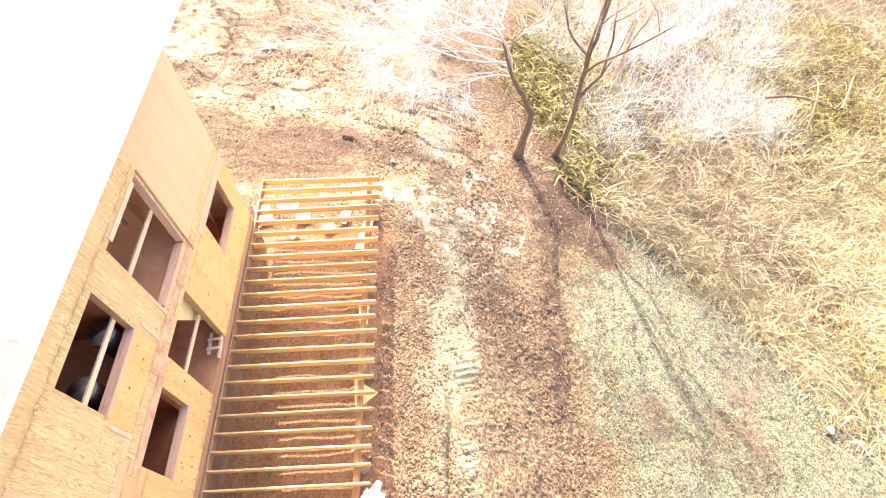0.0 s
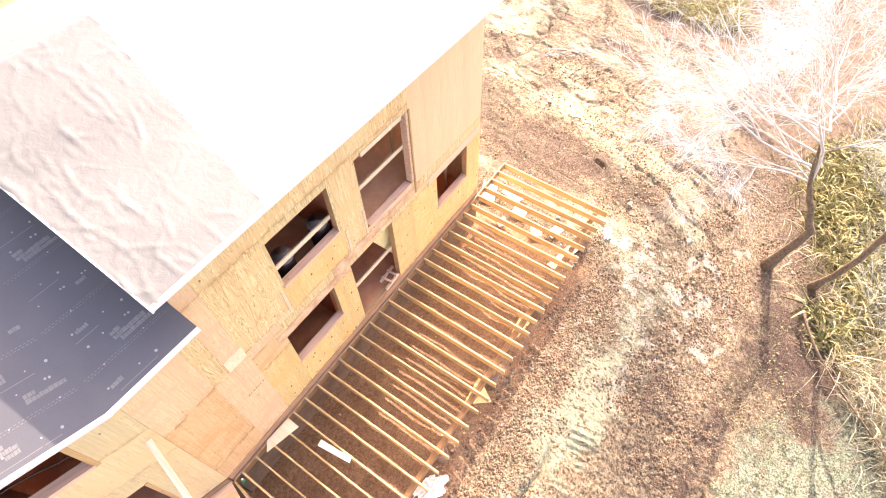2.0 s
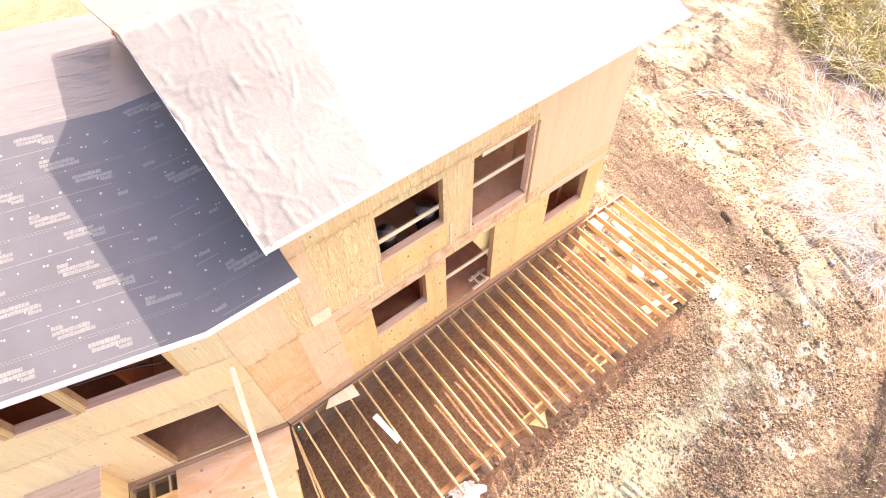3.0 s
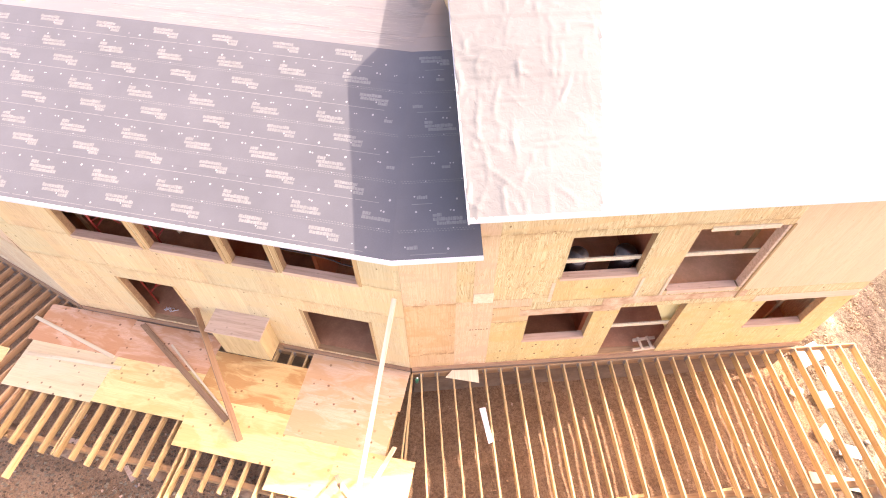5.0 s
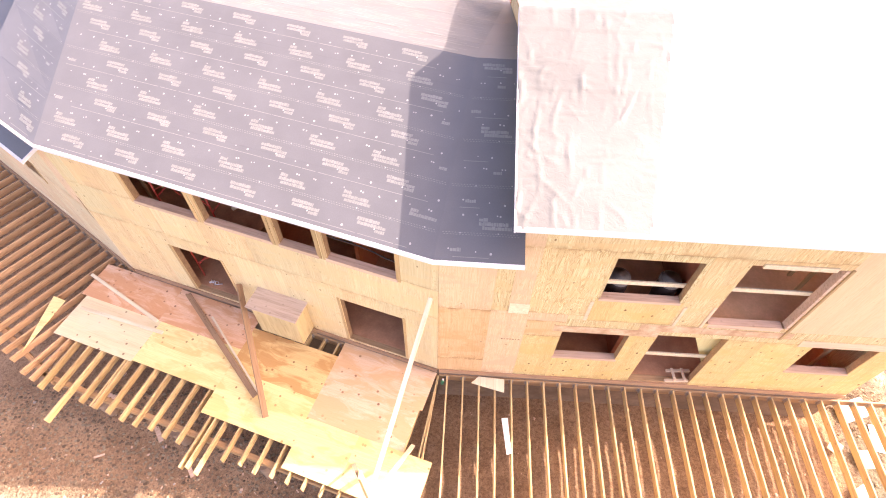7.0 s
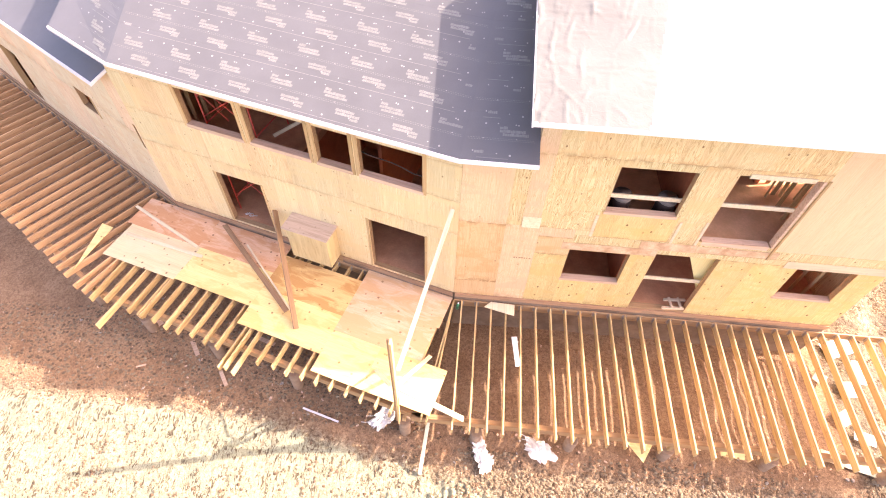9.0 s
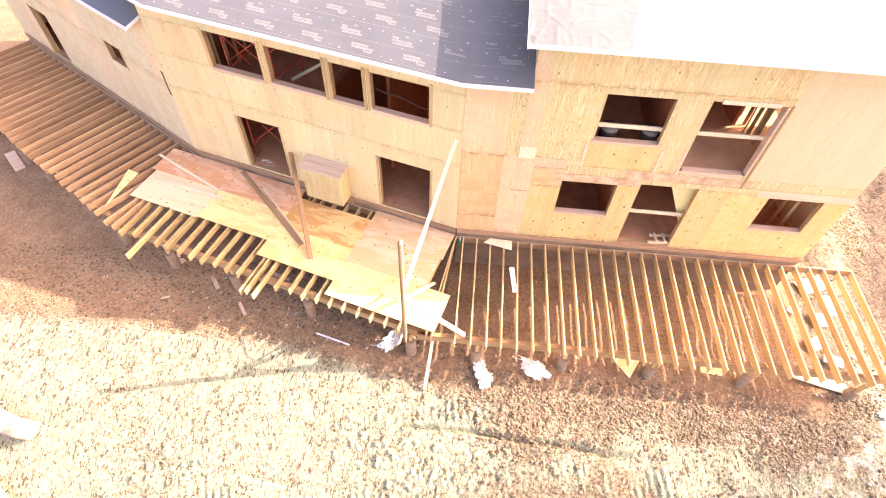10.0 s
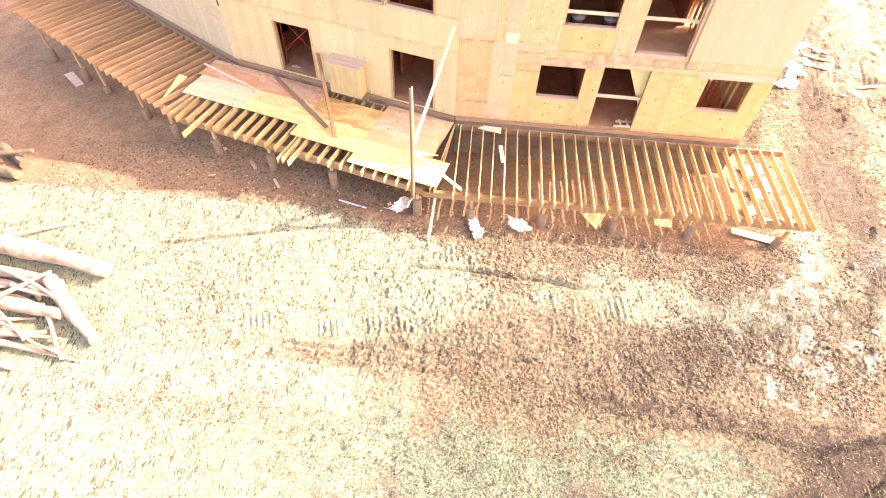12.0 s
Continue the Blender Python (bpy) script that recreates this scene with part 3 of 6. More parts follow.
f3.matrix_basis = CENTRE
for m, x, y0, y1, z0, z1 in ((RIGHT, 4.9, 0.3, 6.6, 2.75, 6.2), (RIGHT, 7.3, 2.2, 6.6, 2.75, 6.2), (RIGHT, 4.3, 0.6, 6.6, 0.04, 2.49), (RIGHT, 6.9, 1.6, 6.6, 0.04, 2.49), (CENTRE, -4.9, 0.4, 5.5, 0.04, 2.44), (CENTRE, -2.8, 1.6, 5.8, 0.04, 5.2)):
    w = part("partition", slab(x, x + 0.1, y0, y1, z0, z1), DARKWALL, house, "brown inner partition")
    w.matrix_basis = m
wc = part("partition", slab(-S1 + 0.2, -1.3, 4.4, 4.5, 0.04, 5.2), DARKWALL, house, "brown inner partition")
wc.matrix_basis = CENTRE


# ---- roofs ----
def sweep(stations, profile, lift=0.0, thick=0.03):
    """Stations: (base point, inward direction scaled for the mitre); profile: (offset, z)."""
    bm = bmesh.new()
    rings = []
    for base, inward in stations:
        top = [bm.verts.new((base[0] + inward[0] * o, base[1] + inward[1] * o, z + lift)) for o, z in profile]
        low = [bm.verts.new((base[0] + inward[0] * o, base[1] + inward[1] * o, z + lift - thick)) for o, z in profile]
        rings.append((top, low))
    n = len(profile)
    for (t0, l0), (t1, l1) in zip(rings, rings[1:]):
        for i in range(n - 1):
            bm.faces.new((t0[i], t0[i + 1], t1[i + 1], t1[i]))
            bm.faces.new((l0[i], l1[i], l1[i + 1], l0[i + 1]))
        bm.faces.new((t0[0], t1[0], l1[0], l0[0]))
        bm.faces.new((t0[-1], l0[-1], l1[-1], t1[-1]))
    for t, l in (rings[0], rings[-1]):
        for i in range(n - 1):
            bm.faces.new((t[i], l[i], l[i + 1], t[i + 1]))
    bmesh.ops.recalc_face_normals(bm, faces=bm.faces)
    return bm


def gable_profile(eave_o, eave_z, ridge_o, back=7.3):
    top = eave_z + PITCH * (ridge_o - eave_o)
    return [(eave_o, eave_z), (ridge_o, top), (back, top - PITCH * (back - ridge_o))]


def st(m, x):
    """A station straight across a wing at local x."""
    p, d = m @ Vector((x, 0, 0)), m.to_3x3() @ Vector((0, 1, 0))
    return (p.x, p.y), (d.x, d.y)


half = radians(A1 / 2)
mitre = ((0.0, 0.0), (math.sin(half) / math.cos(half), 1.0))
mb, md = CENTRE @ Vector((-8.43, 0, 0)), CENTRE.to_3x3() @ Vector((-0.35, 1, 0))
mitre_left = ((mb.x, mb.y), (md.x, md.y))
eb, ed = LEFT_UP @ Vector((-2.67, 0, 0)), LEFT_UP.to_3x3() @ Vector((-0.7, 1, 0))
end_left = ((eb.x, eb.y), (ed.x, ed.y))                     # the far end of the middle roof is cut at a slant
ROOF_R, ROOF_C, ROOF_L = gable_profile(-0.59, 6.185, 3.35, 10.0), gable_profile(-0.53, 5.15, 3.4, 15.4), gable_profile(-0.45, 4.28, 3.4)
ST_R, ST_C, ST_L = [st(RIGHT, 1.165), st(RIGHT, 10.5)], [st(RIGHT, 1.45), mitre, mitre_left, end_left], [st(LEFT, -0.1), st(LEFT, -SL - 0.5)]
roof_r = part("roof", sweep(ST_R, ROOF_R, -0.012, 0.03), LUMBER_X, house, "plywood roof deck of the tall wing")
roof_c = part("roof", sweep(ST_C, ROOF_C, -0.012, 0.03), LUMBER_X, house, "plywood roof deck of the middle wing")
roof_l = part("roof", sweep(ST_L, ROOF_L, -0.012, 0.03), LUMBER_X, house, "plywood roof deck of the low wing")


def course(stations, o0, z0, o1, z1, lift, material, parent, nm="underlayment"):
    return part(nm, sweep(stations, [(o0, z0), (o1, z1)], lift, 0.004), material, parent)


def courses(stations, prof, width, material, parent):
    """Overlapping strips of underlayment, laid parallel to the eave on both slopes."""
    run = width / math.hypot(1, PITCH)
    (eo, ez), (ro, rz), (bo, bz) = prof
    o, n = eo - 0.01, 0
    while o < ro:
        e = min(o + run, ro)
        course(stations, o, ez + PITCH * (o - eo), e, ez + PITCH * (e - eo), 0.004 + 0.0015 * (n % 2), material, parent)
        o, n = o + run * 0.94, n + 1
    o = bo + 0.01
    while o > ro:
        e = max(o - run, ro)
        course(stations, e, rz - PITCH * (e - ro), o, rz - PITCH * (o - ro), 0.004 + 0.0015 * (n % 2), material, parent)
        o, n = o - run * 0.94, n + 1


courses(ST_C, ROOF_C, 1.22, FELT, roof_c)
courses(ST_L, ROOF_L, 1.22, FELT, roof_l)


def wrinkled(x0, x1, prof, step=0.04):
    """The white sheet of the tall roof, with its creases, sags and folds."""
    (eo, ez), (ro, rz), (bo, bz) = prof
    nx = int((x1 - x0) / step)
    xs = np.linspace(x0 - 0.012, x1 + 0.012, nx + 1)
    ys = np.concatenate([np.linspace(eo - 0.015, ro, 104), np.linspace(ro, bo, 66)[1:]])
    gx, gy = np.meshgrid(xs, ys, indexing="ij")
    z = np.where(gy <= ro, ez + PITCH * (gy - eo), rz - PITCH * (gy - ro)) + 0.008
    rng = np.random.RandomState(17)
    for k in range(620):
        cx, cy = x0 + (x1 - x0) * rng.rand() ** 1.8, rng.uniform(eo, ro + 1.5)
        turn = rng.choice([0.05, 1.55, 1.5, 0.8, 2.4], p=[0.3, 0.3, 0.16, 0.12, 0.12]) + rng.normal(0, 0.16)
        half, wide, high = rng.uniform(0.08, 0.5), rng.uniform(0.010, 0.03), rng.uniform(0.004, 0.014)
        u = (gx - cx) * math.cos(turn) + (gy - cy) * math.sin(turn)
        v = -(gx - cx) * math.sin(turn) + (gy - cy) * math.cos(turn) + 0.25 * rng.normal() * u * u / half
        z = z + high * np.exp(-(v / wide) ** 2) * np.clip(1 - (u / half) ** 2, 0, 1)
    for o in (0.62, 1.75, 2.9):                             # laps between the strips
        z = z + 0.007 * (gy > o + 0.01 * np.sin(gx * 5))
    verts = np.stack([gx, gy, z], -1).reshape(-1, 3)
    ny = len(ys)
    faces = [(i * ny + k, (i + 1) * ny + k, (i + 1) * ny + k + 1, i * ny + k + 1) for i in range(nx) for k in range(ny - 1)]
    whole = []
    for dull_side in (True, False):                         # two widths of sheet that meet on a slanting seam
        me = bpy.data.meshes.new("underlayment")
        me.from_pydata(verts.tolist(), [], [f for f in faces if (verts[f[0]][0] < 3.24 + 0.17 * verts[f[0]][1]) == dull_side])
        me.polygons.foreach_set("use_smooth", [True] * len(me.polygons))
        bm = bmesh.new()
        bm.from_mesh(me)
        bmesh.ops.delete(bm, geom=[v for v in bm.verts if not v.link_faces], context="VERTS")
        bpy.data.meshes.remove(me)
        whole.append(bm)
    return whole


for sheet_bm, sheet_mat, words in zip(wrinkled(1.165, 10.5, ROOF_R), (FELT_DULL, FELT_WHITE), ("greyer wrinkled woven underlayment", "bright white woven underlayment")):
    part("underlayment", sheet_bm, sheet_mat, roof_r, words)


def eave_strip(stations, prof, parent, high=0.05):
    (eo, ez) = prof[0]
    bm = bmesh.new()
    lines = []
    for base, d in stations:
        lines.append([bm.verts.new((base[0] + d[0] * o, base[1] + d[1] * o, z)) for o, z in
                      ((eo + 0.03, ez + 0.014 + PITCH * 0.03), (eo - 0.022, ez + 0.012), (eo - 0.022, ez - high), (eo - 0.008, ez - high), (eo - 0.008, ez - 0.01), (eo + 0.03, ez - 0.01 + PITCH * 0.03))])
    for a, b in zip(lines, lines[1:]):
        for i in range(6):
            bm.faces.new((a[i], a[(i + 1) % 6], b[(i + 1) % 6], b[i]))
    for l in (lines[0], lines[-1]):
        bm.faces.new(l)
    bmesh.ops.recalc_face_normals(bm, faces=bm.faces)
    return part("drip_edge", bm, WHITE, parent, "white metal drip edge")


eave_strip(ST_R, ROOF_R, roof_r)
eave_strip(ST_C, ROOF_C, roof_c)
eave_strip(ST_L, ROOF_L, roof_l)
# sloping edge strips of the low ends
for m, x, prof, parent in ((RIGHT, 1.16, ROOF_R, roof_r), (LEFT, -0.095, ROOF_L, roof_l)):
    (eo, ez), (ro, rz), _ = prof
    bm = bmesh.new()
    vs = [bm.verts.new((x + dx, o, z)) for dx in (-0.014, 0.014) for o, z in ((eo - 0.02, ez - 0.07), (ro, rz - 0.07), (ro, rz + 0.02), (eo - 0.02, ez + 0.013))]
    for f in ((0, 1, 2, 3), (7, 6, 5, 4), (0, 4, 5, 1), (1, 5, 6, 2), (2, 6, 7, 3), (3, 7, 4, 0)):
        bm.faces.new([vs[i] for i in f])
    ob = part("rake_strip", bm, WHITE, parent, "white metal rake edge")
    ob.matrix_basis = m


# ---- decks ----
def joist_mesh(length, material, w=0.04, h=0.214):
    bm = slab(-w / 2, w / 2, -length, -0.045, DECK - h, DECK, bevel=0.003)
    me = bpy.data.meshes.new("joist")
    bm.to_mesh(me)
    bm.free()
    me.materials.append(material)
    return me


JOISTS = {}


def hanger_mesh():
    """A folded metal shoe that holds a joist against the ledger."""
    bm = bmesh.new()
    for x0, x1, y0, y1, z0, z1 in ((-0.026, -0.0225, -0.10, -0.041, -0.20, -0.012), (0.0225, 0.026, -0.10, -0.041, -0.20, -0.012), (-0.0225, 0.0225, -0.10, -0.041, -0.221, -0.217),
                                   (-0.065, -0.0225, -0.0445, -0.0405, -0.20, -0.012), (0.0225, 0.065, -0.0445, -0.0405, -0.20, -0.012)):
        cuboid(bm, x0, x1, y0, y1, DECK + z0, DECK + z1)
    me = bpy.data.meshes.new("joist_hanger")
    bm.to_mesh(me)
    bm.free()
    me.materials.append(ZINC)
    return me


HANGER = hanger_mesh()


def joist(deck, m, x, length, turn=0.0):
    key = round(length * 20) / 20, deck.name
    if key not in JOISTS:
        JOISTS[key] = joist_mesh(key[0], LUMBER_RED if "low wing" in deck["label"] else LUMBER)
    ob = new("joist", JOISTS[key])
    ob.parent = deck
    ob.matrix_basis = m @ pose(x, 0, 0, 0, random.uniform(-0.4, 0.4), turn + random.uniform(-0.25, 0.25))
    if turn > -3 and turn < 3:
        hanger = new("joist_hanger", HANGER)
        hanger.parent = deck
        hanger.matrix_basis = m @ pose(x, 0, 0)
    return ob


deck_r = thing("deck", Matrix(), "open deck frame of bare joists beside the tall wing", "deck", "deck frames round the house")
for i in range(29):
    joist(deck_r, RIGHT, min(0.25 + 0.4064 * i, 11.62), 3.65 + random.uniform(-0.02, 0.03), -1.5 if i == 28 else -0.7 if i == 27 else 0.0)
part("ledger", slab(10.004, 11.66, -0.04, 0.0, DECK - 0.24, DECK - 0.004, bevel=0.003), LUMBER_X, deck_r, "end ledger beyond the house corner")
part("beam", slab(-0.75, 11.7, -3.36, -3.24, DECK - 0.48, DECK - 0.238, bevel=0.004), LUMBER_X, deck_r, "doubled beam under the joists")

deck_c = thing("deck", Matrix(), "deck frame partly covered with plywood sheets", "deck", "deck frames round the house")
for i in range(23):
    s = 0.30 + 0.4064 * i
    joist(deck_c, CENTRE, -s, 3.62 + random.uniform(-0.05, 0.05) + (0.45 if 4.3 < s < 4.9 else 0) + (0.65 if i == 20 else 0))
for s, l in ((4.62, 4.05), (7.68, 3.6), (0.12, 2.1)):
    joist(deck_c, CENTRE, -s, l)
b = part("beam", slab(-9.6, 0.45, -3.36, -3.24, DECK - 0.48, DECK - 0.238, bevel=0.004), LUMBER_X, deck_c, "doubled beam under the joists")
b.matrix_basis = CENTRE
for tn, ln in ((-A1 * 0.42, 3.55), (-A1 * 0.56, 3.5)):
    joist(deck_c, RIGHT, 0.03, ln, tn)

deck_l = thing("deck", Matrix(), "open deck frame of closely set joists beside the low wing", "deck", "deck frames round the house")
for i in range(28):
    joist(deck_l, LEFT, -0.35 - 0.4064 * i, 3.55 + random.uniform(-0.03, 0.03))
for tn in (5.5, 11.0):
    joist(deck_l, LEFT, -0.12, 3.6, tn)
b = part("beam", slab(-11.5, 0.9, -3.30, -3.18, DECK - 0.48, DECK - 0.238, bevel=0.004), LUMBER_X, deck_l, "doubled beam under the joists")
b.matrix_basis = LEFT


# plywood sheets lying on the middle deck: from and to along the wall, out from it, damp or dry
SHEETS = ((PLY_PINK, "pinkish plywood sheet lying on the deck joists"), (PLY_RED, "damp reddish plywood sheet lying on the deck joists"), (PLY_DECK, "pale yellow plywood sheet lying on the deck joists"),
          (PLY_STAINED, "yellow plywood sheet with a brown stain on the deck joists"), (PLY_BLEACHED, "bleached whitish plywood sheet lying on the deck joists"))
for s0, s1, o0, o1, look_of in ((0.02, 2.578, -0.02, 1.042, 0), (0.10, 2.578, 1.043, 2.103, 0), (2.579, 5.048, 0.42, 1.642, 3), (2.579, 5.048, 1.643, 2.85, 2), (-0.62, 1.204, 2.105, 3.34, 2),
                                (1.205, 2.578, 2.105, 3.34, 2), (5.05, 7.604, 0.03, 1.083, 1), (7.605, 10.15, 0.0, 1.083, 1), (5.05, 7.503, 1.084, 2.28, 2), (7.504, 9.97, 1.084, 2.32, 4)):
    sh = part("plywood_sheet", slab(-s1, -s0, -o1, -o0, DECK + 0.003, DECK + 0.021, bevel=0.001), SHEETS[look_of][0], None)
    sh.matrix_basis = CENTRE
    tagged(sh, SHEETS[look_of][1], "plywood sheet", "plywood sheets on the deck")


# ---- piers ----
def pier(x, y, top, lean=0.0):
    g = ground_z(x, y)
    p = thing("deck_pier", pose(x, y, g - 0.25, lean, lean * 0.6, 0), "round grey concrete pier standing in the soil under the deck", "pier", "piers under the deck")
    bm = bmesh.new()
    h = top - g + 0.25
    tube(bm, [Vector((0, 0, z)) for z in (0, h * 0.5, h - 0.02, h)], [0.15, 0.15, 0.15, 0.138], 20)
    for f in bm.faces:
        f.smooth = len(f.verts) == 4
    part("column", bm, TUBE, p)
    part("post", slab(-0.045, 0.045, -0.045, 0.045, h - 0.01, DECK - 0.48 - g + 0.25), LUMBER_Z, p, "short timber post on the pier")


for x, y, top in ((-0.93, -3.28, -1.02), (0.88, -3.34, -1.18), (3.25, -3.32, -1.15), (5.60, -3.32, -1.15), (8.10, -3.32, -1.12), (10.95, -3.36, -1.2)):
    pier(x, y, top, 4 if x > 10 else 0)
for s, top in ((3.25, -1.02), (5.75, -1.08), (8.09, -1.21)):
    p = CENTRE @ Vector((-s, -3.3, 0))
    pier(p.x, p.y, top)
for s, top in ((0.24, -1.37), (2.31, -1.61), (5.32, -1.95), (7.1, -1.82), (10.16, -2.06)):
    p = LEFT @ Vector((-s, -3.24, 0))
    pier(p.x, p.y, top)


# ---- ground ----
TABLES = [np.random.RandomState(90 + k).rand(256, 256) for k in range(8)]


def vnoise(x, y, k):
    """Smooth noise of about -0.7 to 0.7, one wave to a unit."""
    i, j = np.floor(x).astype(int), np.floor(y).astype(int)
    u, v = x - i, y - j
    u, v = u * u * u * (u * (6 * u - 15) + 10), v * v * v * (v * (6 * v - 15) + 10)
    t, o = TABLES[k % 8], 37 * (k // 8) + 11 * k
    a, b = t[(i + o) & 255, j & 255], t[(i + o + 1) & 255, j & 255]
    c, d = t[(i + o) & 255, (j + 1) & 255], t[(i + o + 1) & 255, (j + 1) & 255]
    return 1.5 * ((a * (1 - u) + b * u) * (1 - v) + (c * (1 - u) + d * u) * v - 0.5)


def lumps(x, y, cell, k, density):
    """Clods of about one cell in size: separate rounded lumps with steep sides, in units of the cell."""
    x = x + 0.30 * cell * vnoise(x / cell * 2.3, y / cell * 2.3, k + 3)
    y = y + 0.30 * cell * vnoise(x / cell * 2.1 + 9, y / cell * 2.1, k + 4)
    ci, cj = np.floor(x / cell).astype(int), np.floor(y / cell).astype(int)
    h = np.zeros_like(x)
    for di in (-1, 0, 1):
        for dj in (-1, 0, 1):
            p, q = (ci + di + 29 * k) & 255, (cj + dj + 53 * k) & 255
            px, py = (ci + di + TABLES[0][p, q]) * cell, (cj + dj + TABLES[1][p, q]) * cell
            r = cell * (0.28 + 0.42 * TABLES[2][p, q])
            turn = 3.14 * TABLES[3][p, q]
            dx, dy = x - px, y - py
            u, v = dx * np.cos(turn) + dy * np.sin(turn), dy * np.cos(turn) - dx * np.sin(turn)
            dome = np.clip(1 - (u / (1.35 * r)) ** 2 - (v / (0.85 * r)) ** 2, 0, 1)
            there = np.clip((density - TABLES[4][p, q]) * 6, 0, 1)
            h = np.maximum(h, there * (0.35 + 0.65 * TABLES[5][p, q]) * (r / cell) * np.sqrt(dome))
    return h


def step_up(v, lo, hi):
    return np.clip((v - lo) / (hi - lo), 0, 1)


def terrain(x, y):
    """Height and the covers of the soil at arrays of places."""
    x, y = np.asarray(x, float), np.asarray(y, float)
    z = ground_z(x, y)
    low, mid, fine = vnoise(x * 0.35, y * 0.35, 1), vnoise(x * 0.9, y * 0.9, 2), vnoise(x * 2.7, y * 2.7, 5)
    near = step_up(x, -26, -23) * step_up(-x, -36, -33) * step_up(y, -26, -23) * step_up(-y, -24, -20)
    # thin lawn below the site, pale straw-strewn clay over much of it
    edge = -9.2 + 0.6 * low + 0.5 * mid + 0.25 * fine - np.where(x > 8, 0.30 * (x - 8), 0)
    lawn = step_up(edge - y, 0, 0.7) * step_up(x, -9, -1.5)
    # the pale cover starts where the shade of house and deck ends
    straw = np.clip((1.5 - x) / 3.0 + 0.7 * low + 0.5 * mid + 0.2, 0, 1) * step_up(-y + 0.25 * fine + 0.2 * mid - 0.06 * np.clip(x, -14, 0) + 0.55 * step_up(-x, 1.5, 4.5), 3.9, 4.4)
    strip = np.clip(1.25 - np.abs(y + 5.55 - 0.4 * low + 0.05 * (x - 4)) / 0.85 + 0.9 * mid + 0.5 * fine, 0, 1) * step_up(x, 1.5, 4.5) * step_up(-x, -13, -11)
    straw = np.maximum(straw, strip)
    corner = step_up(x, 10.0, 11.5) * step_up(y, -8, -6)
    straw = np.maximum(straw * (1 - 0.8 * corner), corner * np.clip(0.34 + 0.7 * low + 0.9 * mid + 0.9 * fine, 0, 1) * 0.85)
    straw = np.maximum(straw, step_up(x, 17.5, 21) * step_up(y, 2.5, 5))
    red_rut = np.exp(-((y + 7.95 - 0.15 * low) / 0.42) ** 2) * step_up(x, -6.5, -3.5) * step_up(-x, -9, -4)
    straw = straw * (1 - 0.75 * step_up(x + 1.5 * mid, -2.5, 1.2) * step_up(-y, 6.3, 7.0))
    straw = straw * (1 - 0.8 * np.clip(red_rut + 0.4 * fine * (red_rut > 0.2), 0, 1))
    chalk = np.clip(0.64 - np.hypot((x - 11.3) * 0.8, (y + 6.0)) / 2.0 + 0.7 * mid + 1.5 * vnoise(x * 3.4, y * 3.4, 14) + 0.5 * vnoise(x * 8, y * 8, 15), 0, 1)
    chalk = np.maximum(chalk, 0.35 * np.clip(0.9 - np.hypot((x - 7.6) * 0.7, (y + 6.2) * 2.0) + 0.8 * fine, 0, 1))
    # dark earth by the trees and in the long rut before the lawn
    darkened = np.clip(1.35 - np.hypot((x - 12.2) * 0.46, (y + 10.5) * 0.60) + 0.9 * mid + 0.6 * fine, 0, 1) * step_up(-x, -15.5, -14)
    lawn = lawn * (1 - 0.95 * darkened)
    darkened = np.maximum(darkened, 0.8 * np.clip(1 + 0.8 * fine, 0, 1.2) * np.exp(-((y + 8.75 + 0.06 * (x - 7) - 0.3 * low) / 0.33) ** 2) * step_up(x, 2.5, 5) * step_up(-x, -13, -11))
    # uneven darker streaks across the corner, drawn out along y
    darkened = np.maximum(darkened, corner * np.clip(0.32 + 1.3 * vnoise((x - 0.24 * y) * 0.8, y * 0.28, 11) + 0.8 * fine + 0.7 * vnoise((x - 0.24 * y) * 5, y * 2.2, 16), 0, 1) * 0.8)
    wild = np.where(x > 3, step_up(-7.4 - (16.5 - x) * 1.075 + 0.8 * mid - y, 0, 1.2), 0)
    # soil under the brush is made darker too
    darkened = np.maximum(darkened, 0.6 * wild)
    under = step_up(y, -3.3, -2.8) * step_up(-x, -10.6, -10.2)
    # brown of the shaded soil, laid up to the edge of that shade
    shade_brown = step_up(y + 0.12 * fine + 0.15 * mid + 0.05 * np.clip(x, -14, 0) - 0.55 * step_up(-x, 1.5, 4.5), -4.25, -3.7) * step_up(-x, -10.8, -10.2) * 0.82
    lawn, straw, chalk = lawn * (1 - 0.8 * wild), straw * (1 - wild) * (1 - under), chalk * (1 - under)
    darkened = darkened * (1 - 0.7 * lawn)
    # relief
    flat = np.clip(0.95 + 1.4 * vnoise(x * 0.16, y * 0.6, 6) - 0.35 * straw, 0.25, 1.25)
    east = step_up(x, -1.5, 1.5)
    dens = np.clip(0.86 - (0.85 - 0.43 * east) * straw - 0.38 * lawn - 0.70 * under - 0.22 * corner + (0.75 - 0.4 * east) * mid + 0.4 * fine, 0.03, 1.0) * (1 - 0.5 * darkened * (1 - corner))
    rough = near * (0.85 - 0.33 * east) * np.clip(flat, 0.35, 1.2) * (1 - 0.45 * lawn) * (1 - 0.6 * under) * (1 - 0.35 * wild) * (1 - 0.45 * step_up(y, -4.5, -4.0) * (1 - corner))
    z = z + rough * (0.07 * lumps(x, y, 0.27, 1, dens - 0.3) + 0.115 * lumps(x, y, 0.135, 2, dens) + 0.075 * lumps(x, y, 0.08, 3, dens + 0.1))
    z = z + near * (0.05 * low + 0.03 * vnoise(x * 1.7, y * 1.7, 7) + 0.02 * fine * (1 - 0.5 * under))
    z = z - near * 0.07 * np.clip(vnoise(x * 0.12, y * 0.8, 9), 0, 1) * (1 - lawn)
